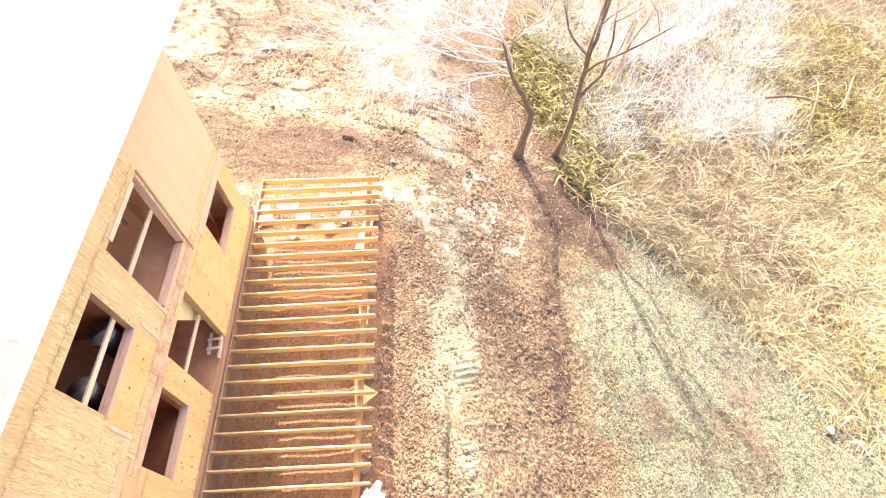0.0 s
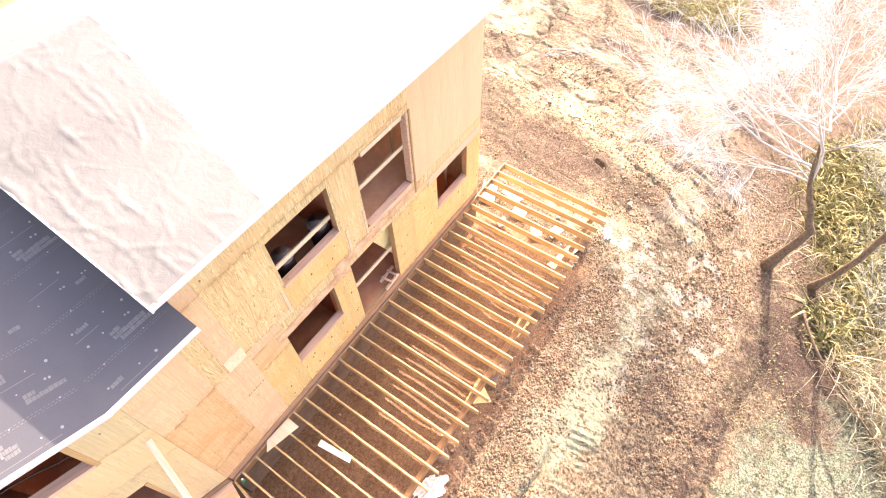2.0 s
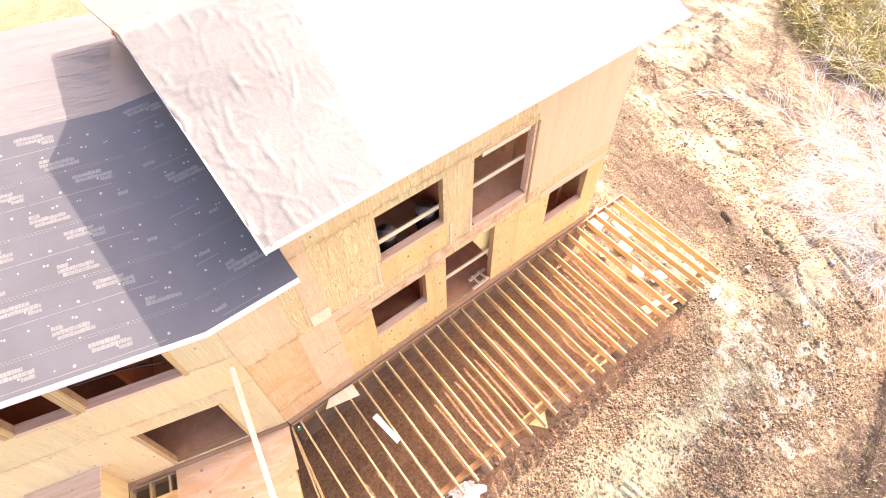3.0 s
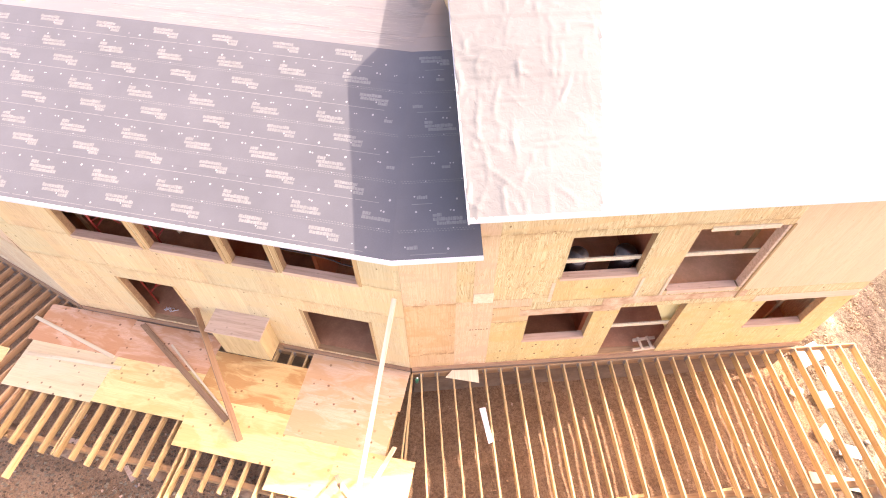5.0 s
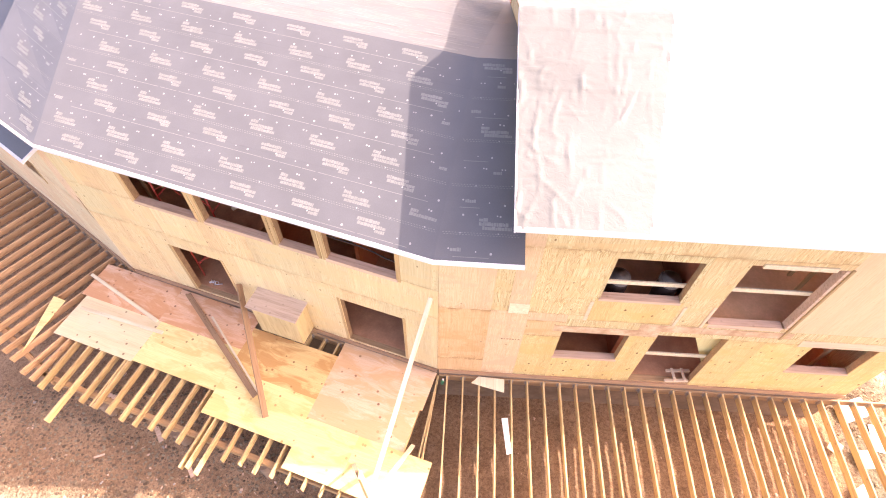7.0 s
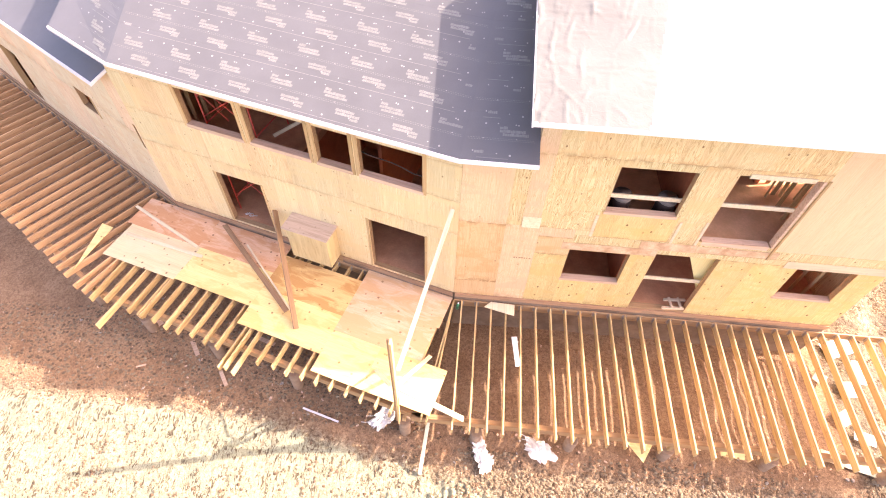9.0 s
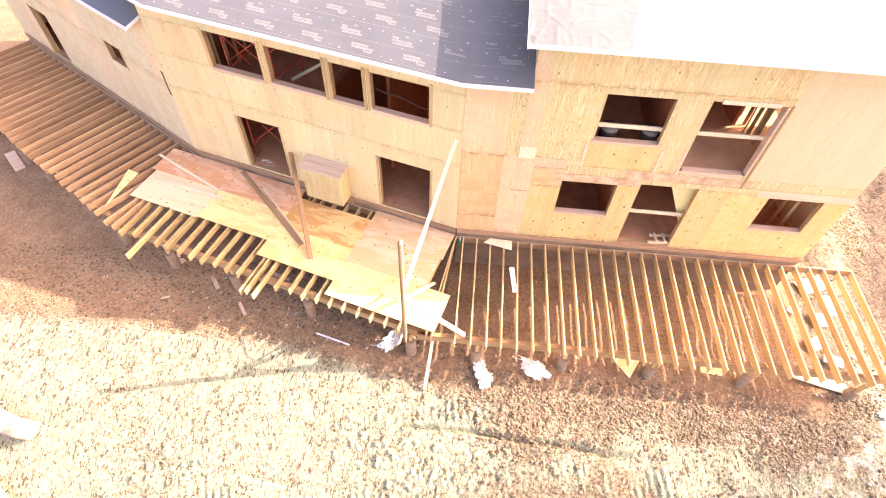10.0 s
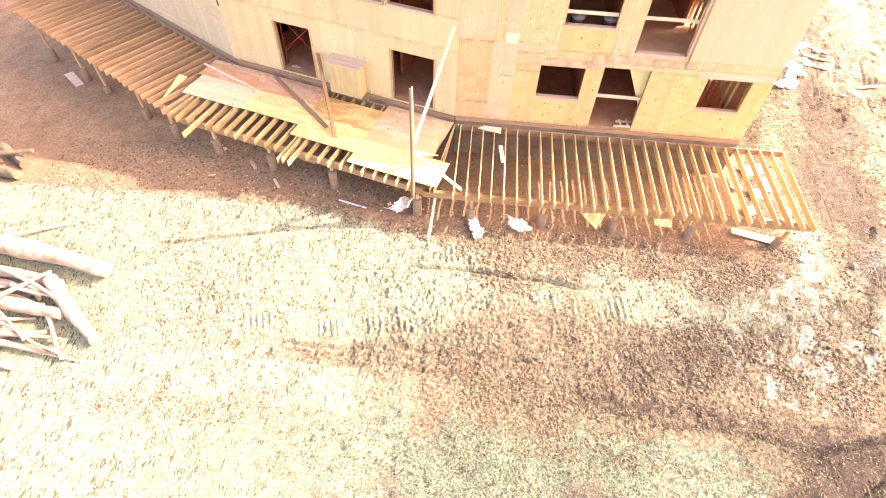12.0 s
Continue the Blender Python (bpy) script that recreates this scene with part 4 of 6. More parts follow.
    z = z + corner * near * 0.16 * vnoise((x - 0.24 * y) * 1.1 + 0.4 * low, y * 0.35, 10)
    for k, wide, deep in ((12, 1.5, 0.10), (13, 2.6, 0.06)):
        line = vnoise((x - 0.24 * y) * wide + 0.5 * mid, y * 0.32 * wide, k)
        split = step_up(x, 13.0, 14.5) * step_up(y, -8, -6) * near * np.exp(-(line / 0.06) ** 2) * step_up(fine + low + 0.6 * vnoise(x * 4, y * 4, 15), -0.3, 0.3)
        z = z - deep * split
        # the shade inside the splits is put into the colour as well
        darkened = np.maximum(darkened, 0.8 * split)
    for y0, x0, x1, deep in ((-5.42, -1.2, 5.4, 0.16), (-7.7, -5.2, 3.5, 0.08), (-8.25, -5.0, 2.0, 0.06), (-3.95, -9.5, -4.0, 0.05), (-6.7, -9.0, -1.0, 0.05)):
        z = z - near * deep * np.exp(-((y - y0 - 0.2 * low - 0.12 * mid) / 0.07) ** 2) * step_up(x, x0, x0 + 0.6) * step_up(-x, -x1, -x1 + 0.6)
    # prints of a crawler's track
    for x0, x1, y0, y1 in ((3.2, 6.3, -6.35, -5.6), (-6.2, -2.6, -7.5, -6.95), (-2.4, 0.2, -7.3, -6.8), (-0.4, 1.2, -5.1, -4.4)):
        inside = step_up(x, x0, x0 + 0.4) * step_up(-x, -x1, -x1 + 0.4) * step_up(y, y0, y0 + 0.1) * step_up(-y, -y1, -y1 + 0.1) * step_up(fine + mid, -0.5, 0.1)
        z = z + 0.02 * inside * np.sign(np.sin((x + 0.25 * y + 0.04 * mid) * 2 * math.pi / 0.20)) * 0.8
    return z, {"lawn": np.where(near > 0, lawn, 0.8) * 0.55, "straw": straw * 0.62, "shade_brown": shade_brown, "darkened": np.clip(darkened, 0, 1), "chalk": chalk}


def surface_z(x, y):
    """The real top of the soil at one place."""
    return float(terrain(np.array([x]), np.array([y]))[0][0])


def ground():
    xs = np.unique(np.concatenate([np.linspace(-400, -40, 10), np.linspace(-40, -24, 20), np.arange(-24, -13, 0.10), np.arange(-13, 13.5, 0.031), np.arange(13.5, 24, 0.065), np.arange(24, 36, 0.2), np.linspace(36, 60, 20), np.linspace(60, 400, 10)]).round(4))
    ys = np.unique(np.concatenate([np.linspace(-400, -60, 9), np.linspace(-60, -24, 30), np.arange(-24, -14, 0.25), np.arange(-14, -10.5, 0.07), np.arange(-10.5, -2.9, 0.031), np.arange(-2.9, 6, 0.06), np.arange(6, 18, 0.14), np.linspace(18, 40, 16), np.linspace(40, 400, 10)]).round(4))
    gx, gy = np.meshgrid(xs, ys)
    z, covers = terrain(gx, gy)
    nx, ny = len(xs), len(ys)
    q = (np.arange(ny - 1)[:, None] * nx + np.arange(nx - 1)[None]).reshape(-1)
    faces = np.stack([q, q + 1, q + nx + 1, q + nx], 1)
    me = bpy.data.meshes.new("ground")
    me.vertices.add(nx * ny)
    me.vertices.foreach_set("co", np.stack([gx, gy, z], -1).astype(np.float32).reshape(-1))
    me.loops.add(faces.size)
    me.loops.foreach_set("vertex_index", faces.astype(np.int32).reshape(-1))
    me.polygons.add(len(faces))
    me.polygons.foreach_set("loop_start", np.arange(0, faces.size, 4, dtype=np.int32))
    me.update(calc_edges=True)
    for nm, vals in covers.items():
        at = me.attributes.new(nm, "FLOAT", "POINT")
        at.data.foreach_set("value", (vals + 0 * gx).astype(np.float32).reshape(-1))
    me.materials.append(SOIL)
    return tagged(new("ground", me), "rough reddish-brown clay soil with straw and patches of short grass", "ground", kind="structure")


ground()


# ---- fittings of the walls ----
def fixed(parent, m, name, bm, material, label=""):
    ob = part(name, bm, material, parent, label)
    ob.matrix_basis = parent.matrix_basis.inverted() @ m if parent is not house else m
    return ob


# guard rails across the openings, sills and pale edge boards of the tall wing
for x0, x1, z0, z1 in ((3.10, 4.69, 3.87, 3.98), (5.40, 7.10, 3.85, 3.96), (4.66, 6.18, 1.10, 1.22)):
    fixed(house, RIGHT, "guard_rail", slab(x0, x1, 0.142, 0.18, z0, z1, bevel=0.003), PALE, "pale board nailed across the opening")
fixed(house, RIGHT, "header_board", slab(5.60, 6.86, -0.05, -0.018, 4.86, 4.97, bevel=0.003), PALE, "pale board over the opening")
for x0, x1, z in ((3.13, 4.66, 3.58), (2.67, 4.10, 1.05), (7.97, 9.37, 1.05)):
    fixed(house, RIGHT, "sill", slab(x0 - 0.02, x1 + 0.02, -0.035, 0.145, z - 0.07, z + 0.004, bevel=0.004), PINKWOOD, "pinkish sill board")
fixed(house, RIGHT, "jamb", slab(7.02, 7.08, -0.03, 0.145, 2.86, 4.90, bevel=0.003), PINKWOOD, "doubled jamb stud")
fixed(house, RIGHT, "jamb", slab(7.10, 7.15, -0.045, -0.018, 2.45, 4.93, bevel=0.003), LUMBER_Z)
fixed(house, RIGHT, "opening_kerb", slab(5.5, 6.98, -0.022, 0.16, 2.745, 2.873, bevel=0.004), PINKWOOD, "pinkish board at the foot of the opening")
for x0, x1, z0, z1 in ((2.46, 4.66, 2.22, 2.455), (5.47, 7.32, 2.48, 2.70), (4.2, 5.46, 2.46, 2.72)):
    fixed(house, RIGHT, "rim_cover", slab(x0, x1, -0.026, -0.0175, z0, z1, bevel=0.002), STRIP, "pinkish cover strip between the storeys")
for x0, x1, z0, z1 in ((7.62, 9.98, 2.20, 2.44), (2.98, 3.05, 2.74, 3.45), (4.80, 4.86, 2.725, 3.45), (5.35, 5.415, 2.73, 3.5)):
    fixed(house, RIGHT, "edge_strip", slab(x0, x1, -0.028, -0.0175, z0, z1, bevel=0.002), PALEPINK, "pale edge strip")
fixed(house, RIGHT, "patch_board", slab(1.43, 1.84, -0.029, -0.0175, 2.86, 3.22, bevel=0.003), PALE, "pale square patch board")
for k, w in enumerate((0.05, 0.03, 0.06, 0.04, 0.05, 0.03, 0.05)):
    fixed(house, RIGHT, "print_bar", slab(1.40 + 0.062 * k, 1.40 + 0.062 * k + 0.8 * w, -0.0195, -0.0178, 1.705, 1.745), TREATED)
# studs between the four windows, and sills
for s in (0.84, 2.47, 2.59, 3.57, 3.68, 5.39, 5.52, 7.21):
    fixed(house, CENTRE, "stud", slab(-s - 0.045, -s + 0.045, -0.03, 0.15, 3.40, 4.60, bevel=0.004), LUMBER_Z)
for s0, s1 in ((0.86, 2.45), (2.61, 3.55), (3.70, 5.37), (5.54, 7.19)):
    fixed(house, CENTRE, "sill", slab(-s1, -s0, -0.04, 0.152, 3.38, 3.482, bevel=0.004), PINKWOOD, "pinkish window sill")
for s in (0.80, 2.42, 5.49, 6.98):
    fixed(house, CENTRE, "jamb", slab(-s - 0.03, -s + 0.03, -0.028, 0.15, 0.0, 1.97, bevel=0.003), LUMBER_Z)
fixed(house, LEFT, "jamb", slab(-2.45, -2.38, -0.03, 0.15, 1.86, 2.62, bevel=0.003), LUMBER_Z)
fixed(house, LEFT, "jamb", slab(-8.92, -8.84, -0.03, 0.15, 0.0, 1.95, bevel=0.003), LUMBER_Z)
fixed(house, LEFT, "conduit", between((-2.7, -0.03, 0.3), (-5.2, -0.03, 0.22), 0.03, 0.03)[0], PALE) .matrix_basis = LEFT @ between((-2.7, -0.03, 0.3), (-5.2, -0.03, 0.22), 0.03, 0.03)[1]

# bare studs seen inside
for x in np.arange(5.2, 9.6, 0.41):
    fixed(house, RIGHT, "stud", slab(x, x + 0.04, 4.0, 4.09, 2.75, 6.1), LUMBER_Z)
for y in np.arange(0.6, 4.0, 0.41):
    fixed(house, RIGHT, "stud", slab(9.2, 9.29, y, y + 0.04, 0.04, 2.48), LUMBER_Z)
    fixed(house, RIGHT, "stud", slab(7.6, 7.69, y + 0.4, y + 0.44, 2.75, 6.1), LUMBER_Z)
    fixed(house, CENTRE, "stud", slab(-7.6, -7.51, y, y + 0.04, 2.71, 5.2), LUMBER_Z)
for a, b in (((7.45, 1.75, 2.75), (7.62, 2.1, 4.9)), ((7.8, 1.8, 2.75), (7.8, 1.9, 4.9)), ((8.15, 1.75, 2.75), (8.2, 1.8, 4.9))):
    bm, m = between(a, b, 0.04, 0.09)
    fixed(house, m, "brace", bm, LUMBER)
for x in np.arange(-7.3, -3.2, 0.41):
    fixed(house, CENTRE, "stud", slab(x, x + 0.045, 2.55, 2.64, 2.71, 5.2), LUMBER_RED)
bm, m = between((-5.25, 0.7, 3.15), (-3.85, 2.2, 3.75), 0.04, 0.09)
fixed(house, CENTRE @ m, "brace", bm, PALE)

# a sheet of plywood leaning inside the garden door, with sunlight in its colour
bm = bmesh.new()
vs = [[bm.verts.new((x, y, z)) for x, z in ((5.42, 2.40), (6.58, 2.42), (6.60, 0.035))] for y in (0.27, 0.288)]
bm.faces.new(vs[0])
bm.faces.new(vs[1][::-1])
for i in range(3):
    bm.faces.new((vs[0][i], vs[1][i], vs[1][(i + 1) % 3], vs[0][(i + 1) % 3]))
bmesh.ops.recalc_face_normals(bm, faces=bm.faces)
tagged(part("leaning_plywood", bm, PLY_SUNLIT), "yellow three-cornered plywood sheet leaning inside the doorway", "plywood sheet")


def drum(x, y, z):
    d = thing("plastic_drum", pose(x, y, z), "dark grey drum with a flat rimmed lid standing behind the window", "drum", "drums behind the window")
    bm = bmesh.new()
    tube(bm, [Vector((0, 0, h)) for h in (0, 0.03, 0.42, 0.45, 0.48, 0.84, 0.87)], [0.19, 0.21, 0.21, 0.218, 0.21, 0.21, 0.2], 24)
    for f in bm.faces:
        f.smooth = len(f.verts) == 4
    part("body", bm, BLACK, d, "dark rubbery body")
    bm = bmesh.new()
    tube(bm, [Vector((0, 0, 0.87 + h)) for h in (0, 0.02, 0.085, 0.105, 0.108, 0.098, 0.1)], [0.2, 0.215, 0.215, 0.205, 0.175, 0.165, 0.01], 24)
    for f in bm.faces:
        f.smooth = len(f.verts) == 4
    part("lid", bm, GREYMETAL, d, "flat grey lid with a raised rim")


drum(4.54, 0.46, 2.74)
drum(3.55, 0.46, 2.74)


# ---- scaffold, bump-out box, doorway things ----
def rod(name, parent, pts, r, material, sides=8):
    bm = bmesh.new()
    tube(bm, [Vector(p) for p in pts], [r] * len(pts), sides)
    for f in bm.faces:
        f.smooth = len(f.verts) == 4
    return part(name, bm, material, parent)


sc = thing("scaffold", CENTRE @ pose(-6.4, 0.42, 0.03), "red painted tubular scaffold standing inside the house", "scaffold")
for x, y in ((-0.62, 0), (0.85, 0), (-0.62, 1.3), (0.85, 1.3)):
    rod("upright", sc, [(x, y, 0), (x, y, 4.75)], 0.022, RED)
for z in (0.5, 1.6, 2.2, 3.2, 4.0, 4.5):
    rod("rung", sc, [(-0.62, 0, z), (-0.62, 1.3, z)], 0.018, RED)
    rod("rung", sc, [(0.85, 0, z), (0.85, 1.3, z)], 0.018, RED)
for z0, z1 in ((0.6, 1.9), (3.4, 4.5)):
    rod("cross_brace", sc, [(-0.62, 0, z0), (0.85, 0, z1)], 0.013, RED)
    rod("cross_brace", sc, [(-0.62, 0, z1), (0.85, 0, z0)], 0.013, RED)
    rod("cross_brace", sc, [(-0.62, 1.3, z0), (0.85, 1.3, z1)], 0.013, RED)
rod("cross_brace", sc, [(-0.62, 0.03, 4.2), (0.1, 0.03, 3.45)], 0.012, RED)

HOSE = ((-2.48, 0.155, 4.02), (-2.30, 0.20, 3.92), (-2.14, 0.24, 3.86), (-1.94, 0.25, 3.84), (-1.74, 0.25, 3.83), (-1.47, 0.25, 3.77), (-1.23, 0.24, 3.69), (-0.99, 0.20, 3.73), (-0.82, 0.15, 3.78))
hose = rod("hose", None, [CENTRE @ Vector(p) for p in HOSE], 0.016, BLACK, 6)
tagged(hose, "dark rubber hose hanging inside the window row", "hose")
cord = rod("cord", None, [CENTRE @ Vector((-6.75 + 0.32 * k / 14 + 0.05 * math.sin(k * 1.9), 0.28 + 0.06 * math.cos(k * 1.3), 0.045 + 0.05 * abs(math.sin(k * 0.9)))) for k in range(15)], 0.012, WHITE, 6)
tagged(cord, "loose white cord lying on the floor inside the door", "cord")

box = part("bump_out", slab(-0.61, 0.61, -0.55, -0.014, 0.03, 1.215, bevel=0.006), PLY_BOX, house, "plywood bump-out box hung on the wall")
box.matrix_basis = CENTRE @ pose(-4.02, 0, 0)
part("lid", slab(-0.69, 0.68, -0.63, -0.014, 1.22, 1.262, bevel=0.008), GREYBOARD, box, "greyish weathered lid board")
part("foot_board", slab(-0.66, 0.66, -0.05, -0.0465, -0.33, 0.025, bevel=0.001), LUMBER_X, box)

saw = thing("sawhorse", pose(5.93, 0.03, 0.035, 0, 0, 4), "small pinkish timber trestle at the door sill", "trestle")
for y, dx in ((-0.02, -0.06), (0.24, 0.05)):
    part("rail", slab(-0.32 + dx, 0.26 + dx, y - 0.035, y + 0.035, 0.05, 0.11, bevel=0.003), PALEPINK, saw)
for x in (-0.14, 0.10):
    part("crossbar", slab(x - 0.03, x + 0.03, -0.05, 0.28, 0.112, 0.15, bevel=0.003), PALEPINK, saw)
for x in (-0.26, 0.16):
    part("leg", slab(x - 0.025, x + 0.025, -0.02, 0.03, 0.0, 0.05, bevel=0.003), PINKWOOD, saw)

bt = thing("green_bottle", pose(0.14, -0.16, DECK - 0.13, 8, 4, 0), "green plastic bottle wedged beside the ledger", "bottle")
bm = bmesh.new()
tube(bm, [Vector((0, 0, h)) for h in (-0.14, -0.12, 0.08, 0.13, 0.15, 0.2)], [0.045, 0.05, 0.05, 0.03, 0.018, 0.018], 14)
part("body", bm, GREEN, bt)
bm = bmesh.new()
tube(bm, [Vector((0, 0, h)) for h in (0.2, 0.23)], [0.022, 0.022], 12)
part("cap", bm, WHITE, bt, "white cap")


# ---- boards lying on the decks ----
def board(name, a, b, w, h, material, label, up=(0, 0, 1)):
    bm, m = between(a, b, w, h, up)
    ob = part(name, bm, material)
    ob.matrix_basis = m
    return tagged(ob, label, "board", "loose boards on the deck")


D = DECK + 0.021
board("board", (-10.07, 2.32, D + 0.03), (-7.61, 0.96, D + 0.022), 0.09, 0.04, PALE, "pale narrow board lying across plywood sheets")
board("board", (-9.86, 1.24, D + 0.022), (-7.34, 0.63, D + 0.022), 0.09, 0.04, PALE, "pale narrow board lying on a plywood sheet")
board("board", (-7.10, 1.86, D + 0.03), (-4.42, -0.92, D + 0.03), 0.14, 0.04, BROWN, "old brown board lying on plywood sheets")
board("board", (-6.20, 1.20, D + 0.022), (-4.34, -0.86, D + 0.022), 0.05, 0.04, PALE, "thin pale strip of wood beside a brown board")
board("board", (-4.02, -1.43, D + 0.05), CENTRE @ Vector((-5.28, -0.04, 1.12)), 0.15, 0.04, BROWN, "old brown board leaning on the wall beside the door", (-0.4, 0.8, 0.3))


def offcut(pts, z, thick, material, label, m=Matrix(), name="plywood_offcut"):
    bm = bmesh.new()
    low = [bm.verts.new((x, y, z)) for x, y in pts]
    top = [bm.verts.new((x, y, z + thick)) for x, y in pts]
    bm.faces.new(low[::-1])
    bm.faces.new(top)
    for i in range(len(pts)):
        j = (i + 1) % len(pts)
        bm.faces.new((low[i], low[j], top[j], top[i]))
    bmesh.ops.recalc_face_normals(bm, faces=bm.faces)
    bevelled(bm, 0.002)
    ob = part(name, bm, material)
    ob.matrix_basis = m
    return tagged(ob, label, "plywood offcut")


offcut([(-10.80, 1.56), (-10.40, 1.43), (-10.74, -0.16)], DECK + 0.004, 0.016, PLY_DECK, "long three-cornered plywood offcut lying on the joists")
offcut([(1.05, -0.01), (1.70, -0.05), (1.69, -0.40), (0.86, -0.20)], DECK + 0.004, 0.02, PALE, "pale plywood offcut lying on the joists")
offcut([(1.62, -1.05), (1.77, -1.03), (1.85, -1.86), (1.74, -1.90)], DECK + 0.004, 0.02, WHITE, "narrow white strip lying on the joists", name="white_strip")


# ---- the propped post at the deck corner ----
post = thing("propped_post", Matrix(), "tall rough post at the deck edge held by pale struts", "post")
bm, m = between((-1.03, -3.40, -0.86), (-1.03, -3.46, 3.30), 0.045, 0.14, (0, 1, 0))
part("upright", bm, LUMBER, post).matrix_basis = m
bm, m = between((-1.085, -3.37, -0.86), (-1.085, -3.40, 3.24), 0.06, 0.04, (0, 1, 0))
part("upright", bm, BROWN, post).matrix_basis = m
for a, b, w in (((-0.15, -0.06, 3.30), (-1.06, -2.95, 1.02), 0.095), ((-1.06, -3.30, 0.98), (0.50, -3.38, -0.35), 0.13), ((-1.06, -3.30, 0.95), (-0.44, -1.83, D), 0.10), ((-1.15, -3.30, 0.95), (-1.75, -2.35, D), 0.10)):
    bm, m = between(a, b, w, 0.04)
    part("strut", bm, PALE, post, "pale strut").matrix_basis = m
board("board", (-0.32, -3.20, DECK - 0.42), (-0.44, -4.30, ground_z(-0.44, -4.3) + 0.05), 0.09, 0.04, PALE, "pale board sloping from the deck edge to the soil")


# ---- scraps on the soil ----
def crumpled(x, y, size, label, seed):
    """A crumpled plastic sheet or bag."""
    bm = bmesh.new()
    bmesh.ops.create_icosphere(bm, subdivisions=4, radius=size)
    off = Vector((seed * 7.3, seed * 3.1, 0))
    for v in bm.verts:
        d = v.co.normalized()
        n = abs(noise.noise(d * 2.1 + off)) * 0.8 + abs(noise.noise(d * 4.0 + off)) * 0.22
        v.co = d * size * (0.45 + n)
        v.co.x *= 1.7
        v.co.z = max(-0.03, v.co.z * 0.55)
    ob = part("plastic_bag", bm, PLASTIC)
    ob.matrix_basis = pose(x, y, ground_z(x, y) + 0.06, 0, 0, seed * 50)
    return tagged(ob, label, "plastic bag", "plastic scraps below the deck")


crumpled(-1.52, -3.02, 0.30, "crumpled white plastic bag lying on the soil", 1)
crumpled(1.02, -3.62, 0.24, "long crumpled white plastic wrap beside a pier", 2)
crumpled(1.20, -3.92, 0.20, "crumpled white plastic wrap on the soil", 5)
crumpled(2.50, -3.52, 0.30, "crumpled white plastic bag below the deck edge", 3)
crumpled(11.85, -3.80, 0.17, "crumpled white plastic scrap beside the deck corner", 4)
for k, (a, b) in enumerate((((2.0, -3.15), (2.6, -3.45)), ((2.05, -3.3), (2.7, -3.35)), ((-2.0, -3.05), (-1.5, -2.9)), ((-2.1, -3.2), (-1.6, -3.1)))):
    pts = [(a[0] + (b[0] - a[0]) * i / 6, a[1] + (b[1] - a[1]) * i / 6, ground_z(*a) + 0.07 + 0.05 * math.sin(i + k)) for i in range(7)]
    tagged(rod("strap", None, pts, 0.010, PLASTIC, 5), "thin white packing strap lying on the soil", "strap", "packing straps")


def ground_board(a, b, w, h, material, label, group="boards lying on the soil"):
    za, zb = surface_z(*a) + 0.02, surface_z(*b) + 0.02
    ob = board("board", (*a, za), (*b, zb), w, h, material, label)
    return tagged(ob, group=group)


ground_board((-17.75, 4.05), (-16.65, 3.1), 0.36, 0.03, PINKWOOD, "wide pinkish board leaning by a pier foot")
ground_board((-3.72, -2.95), (-2.70, -3.24), 0.05, 0.03, WHITE, "thin white stick lying on the dark soil")
for a, b, w in (((-6.3, -2.1), (-6.0, -2.5), 0.10), ((-5.0, -1.2), (-5.6, -1.0), 0.12), ((-9.2, -0.4), (-8.5, -0.9), 0.2), ((-8.7, -2.2), (-8.45, -2.1), 0.05), ((-7.4, -1.3), (-7.1, -1.7), 0.12)):
    ground_board(a, b, w, 0.02, PINKWOOD, "short pinkish offcut of wood on the soil")
offcut([(-0.45, -0.06), (0.40, 0.0), (0.05, -0.62)], 0, 0.018, PLY_DECK, "plywood offcut leaning under the deck edge", pose(4.95, -3.05, -1.18, 14, 0, 0))
offcut([(-0.30, 0.0), (0.30, 0.02), (0.25, -0.30), (-0.32, -0.22)], 0, 0.018, PLY_DECK, "plywood offcut leaning under the deck edge", pose(7.2, -3.10, -1.15, 16, 0, 3))
offcut([(9.62, -3.05), (9.66, -2.78), (11.0, -3.1), (10.98, -3.42)], -1.56, 0.03, PALE, "pale wide plank lying beside the corner pier", name="plank")
for k, (x, y, w, l, r) in enumerate(((11.2, 0.25, 0.5, 0.9, 20), (11.05, -1.05, 0.45, 0.55, 5), (11.5, -0.5, 0.3, 0.7, 80), (10.6, -1.9, 0.35, 0.4, 30), (10.9, -2.4, 0.3, 0.5, -20), (10.3, -0.8, 0.3, 0.35, 50))):
    ob = part("board_scrap", slab(-l / 2, l / 2, -w / 2, w / 2, 0, 0.02, bevel=0.003), WHITE if k % 2 == 0 else PALE)
    ob.matrix_basis = pose(x, y, ground_z(x, y) + 0.07 + 0.012 * k, 3, -2, r)
    tagged(ob, "white board scrap lying on the soil by the house corner", "board scrap", "board scraps by the corner")
for a, b, w in (((15.8, 8.1), (17.9, 7.4), 0.20), ((16.2, 9.9), (17.3, 9.3), 0.30), ((17.4, 11.0), (19.7, 13.1), 0.16), ((17.4, 6.5), (18.9, 7.0), 0.24), ((15.9, 8.9), (17.2, 8.5), 0.22), ((19.4, 10.6), (20.8, 11.8), 0.2), ((17.6, 8.9), (18.6, 10.2), 0.14)):
    ground_board(a, b, 0.6 * w, 0.05, GREYBOARD, "weathered pale board in the scrap heap", "boards of the scrap heap")
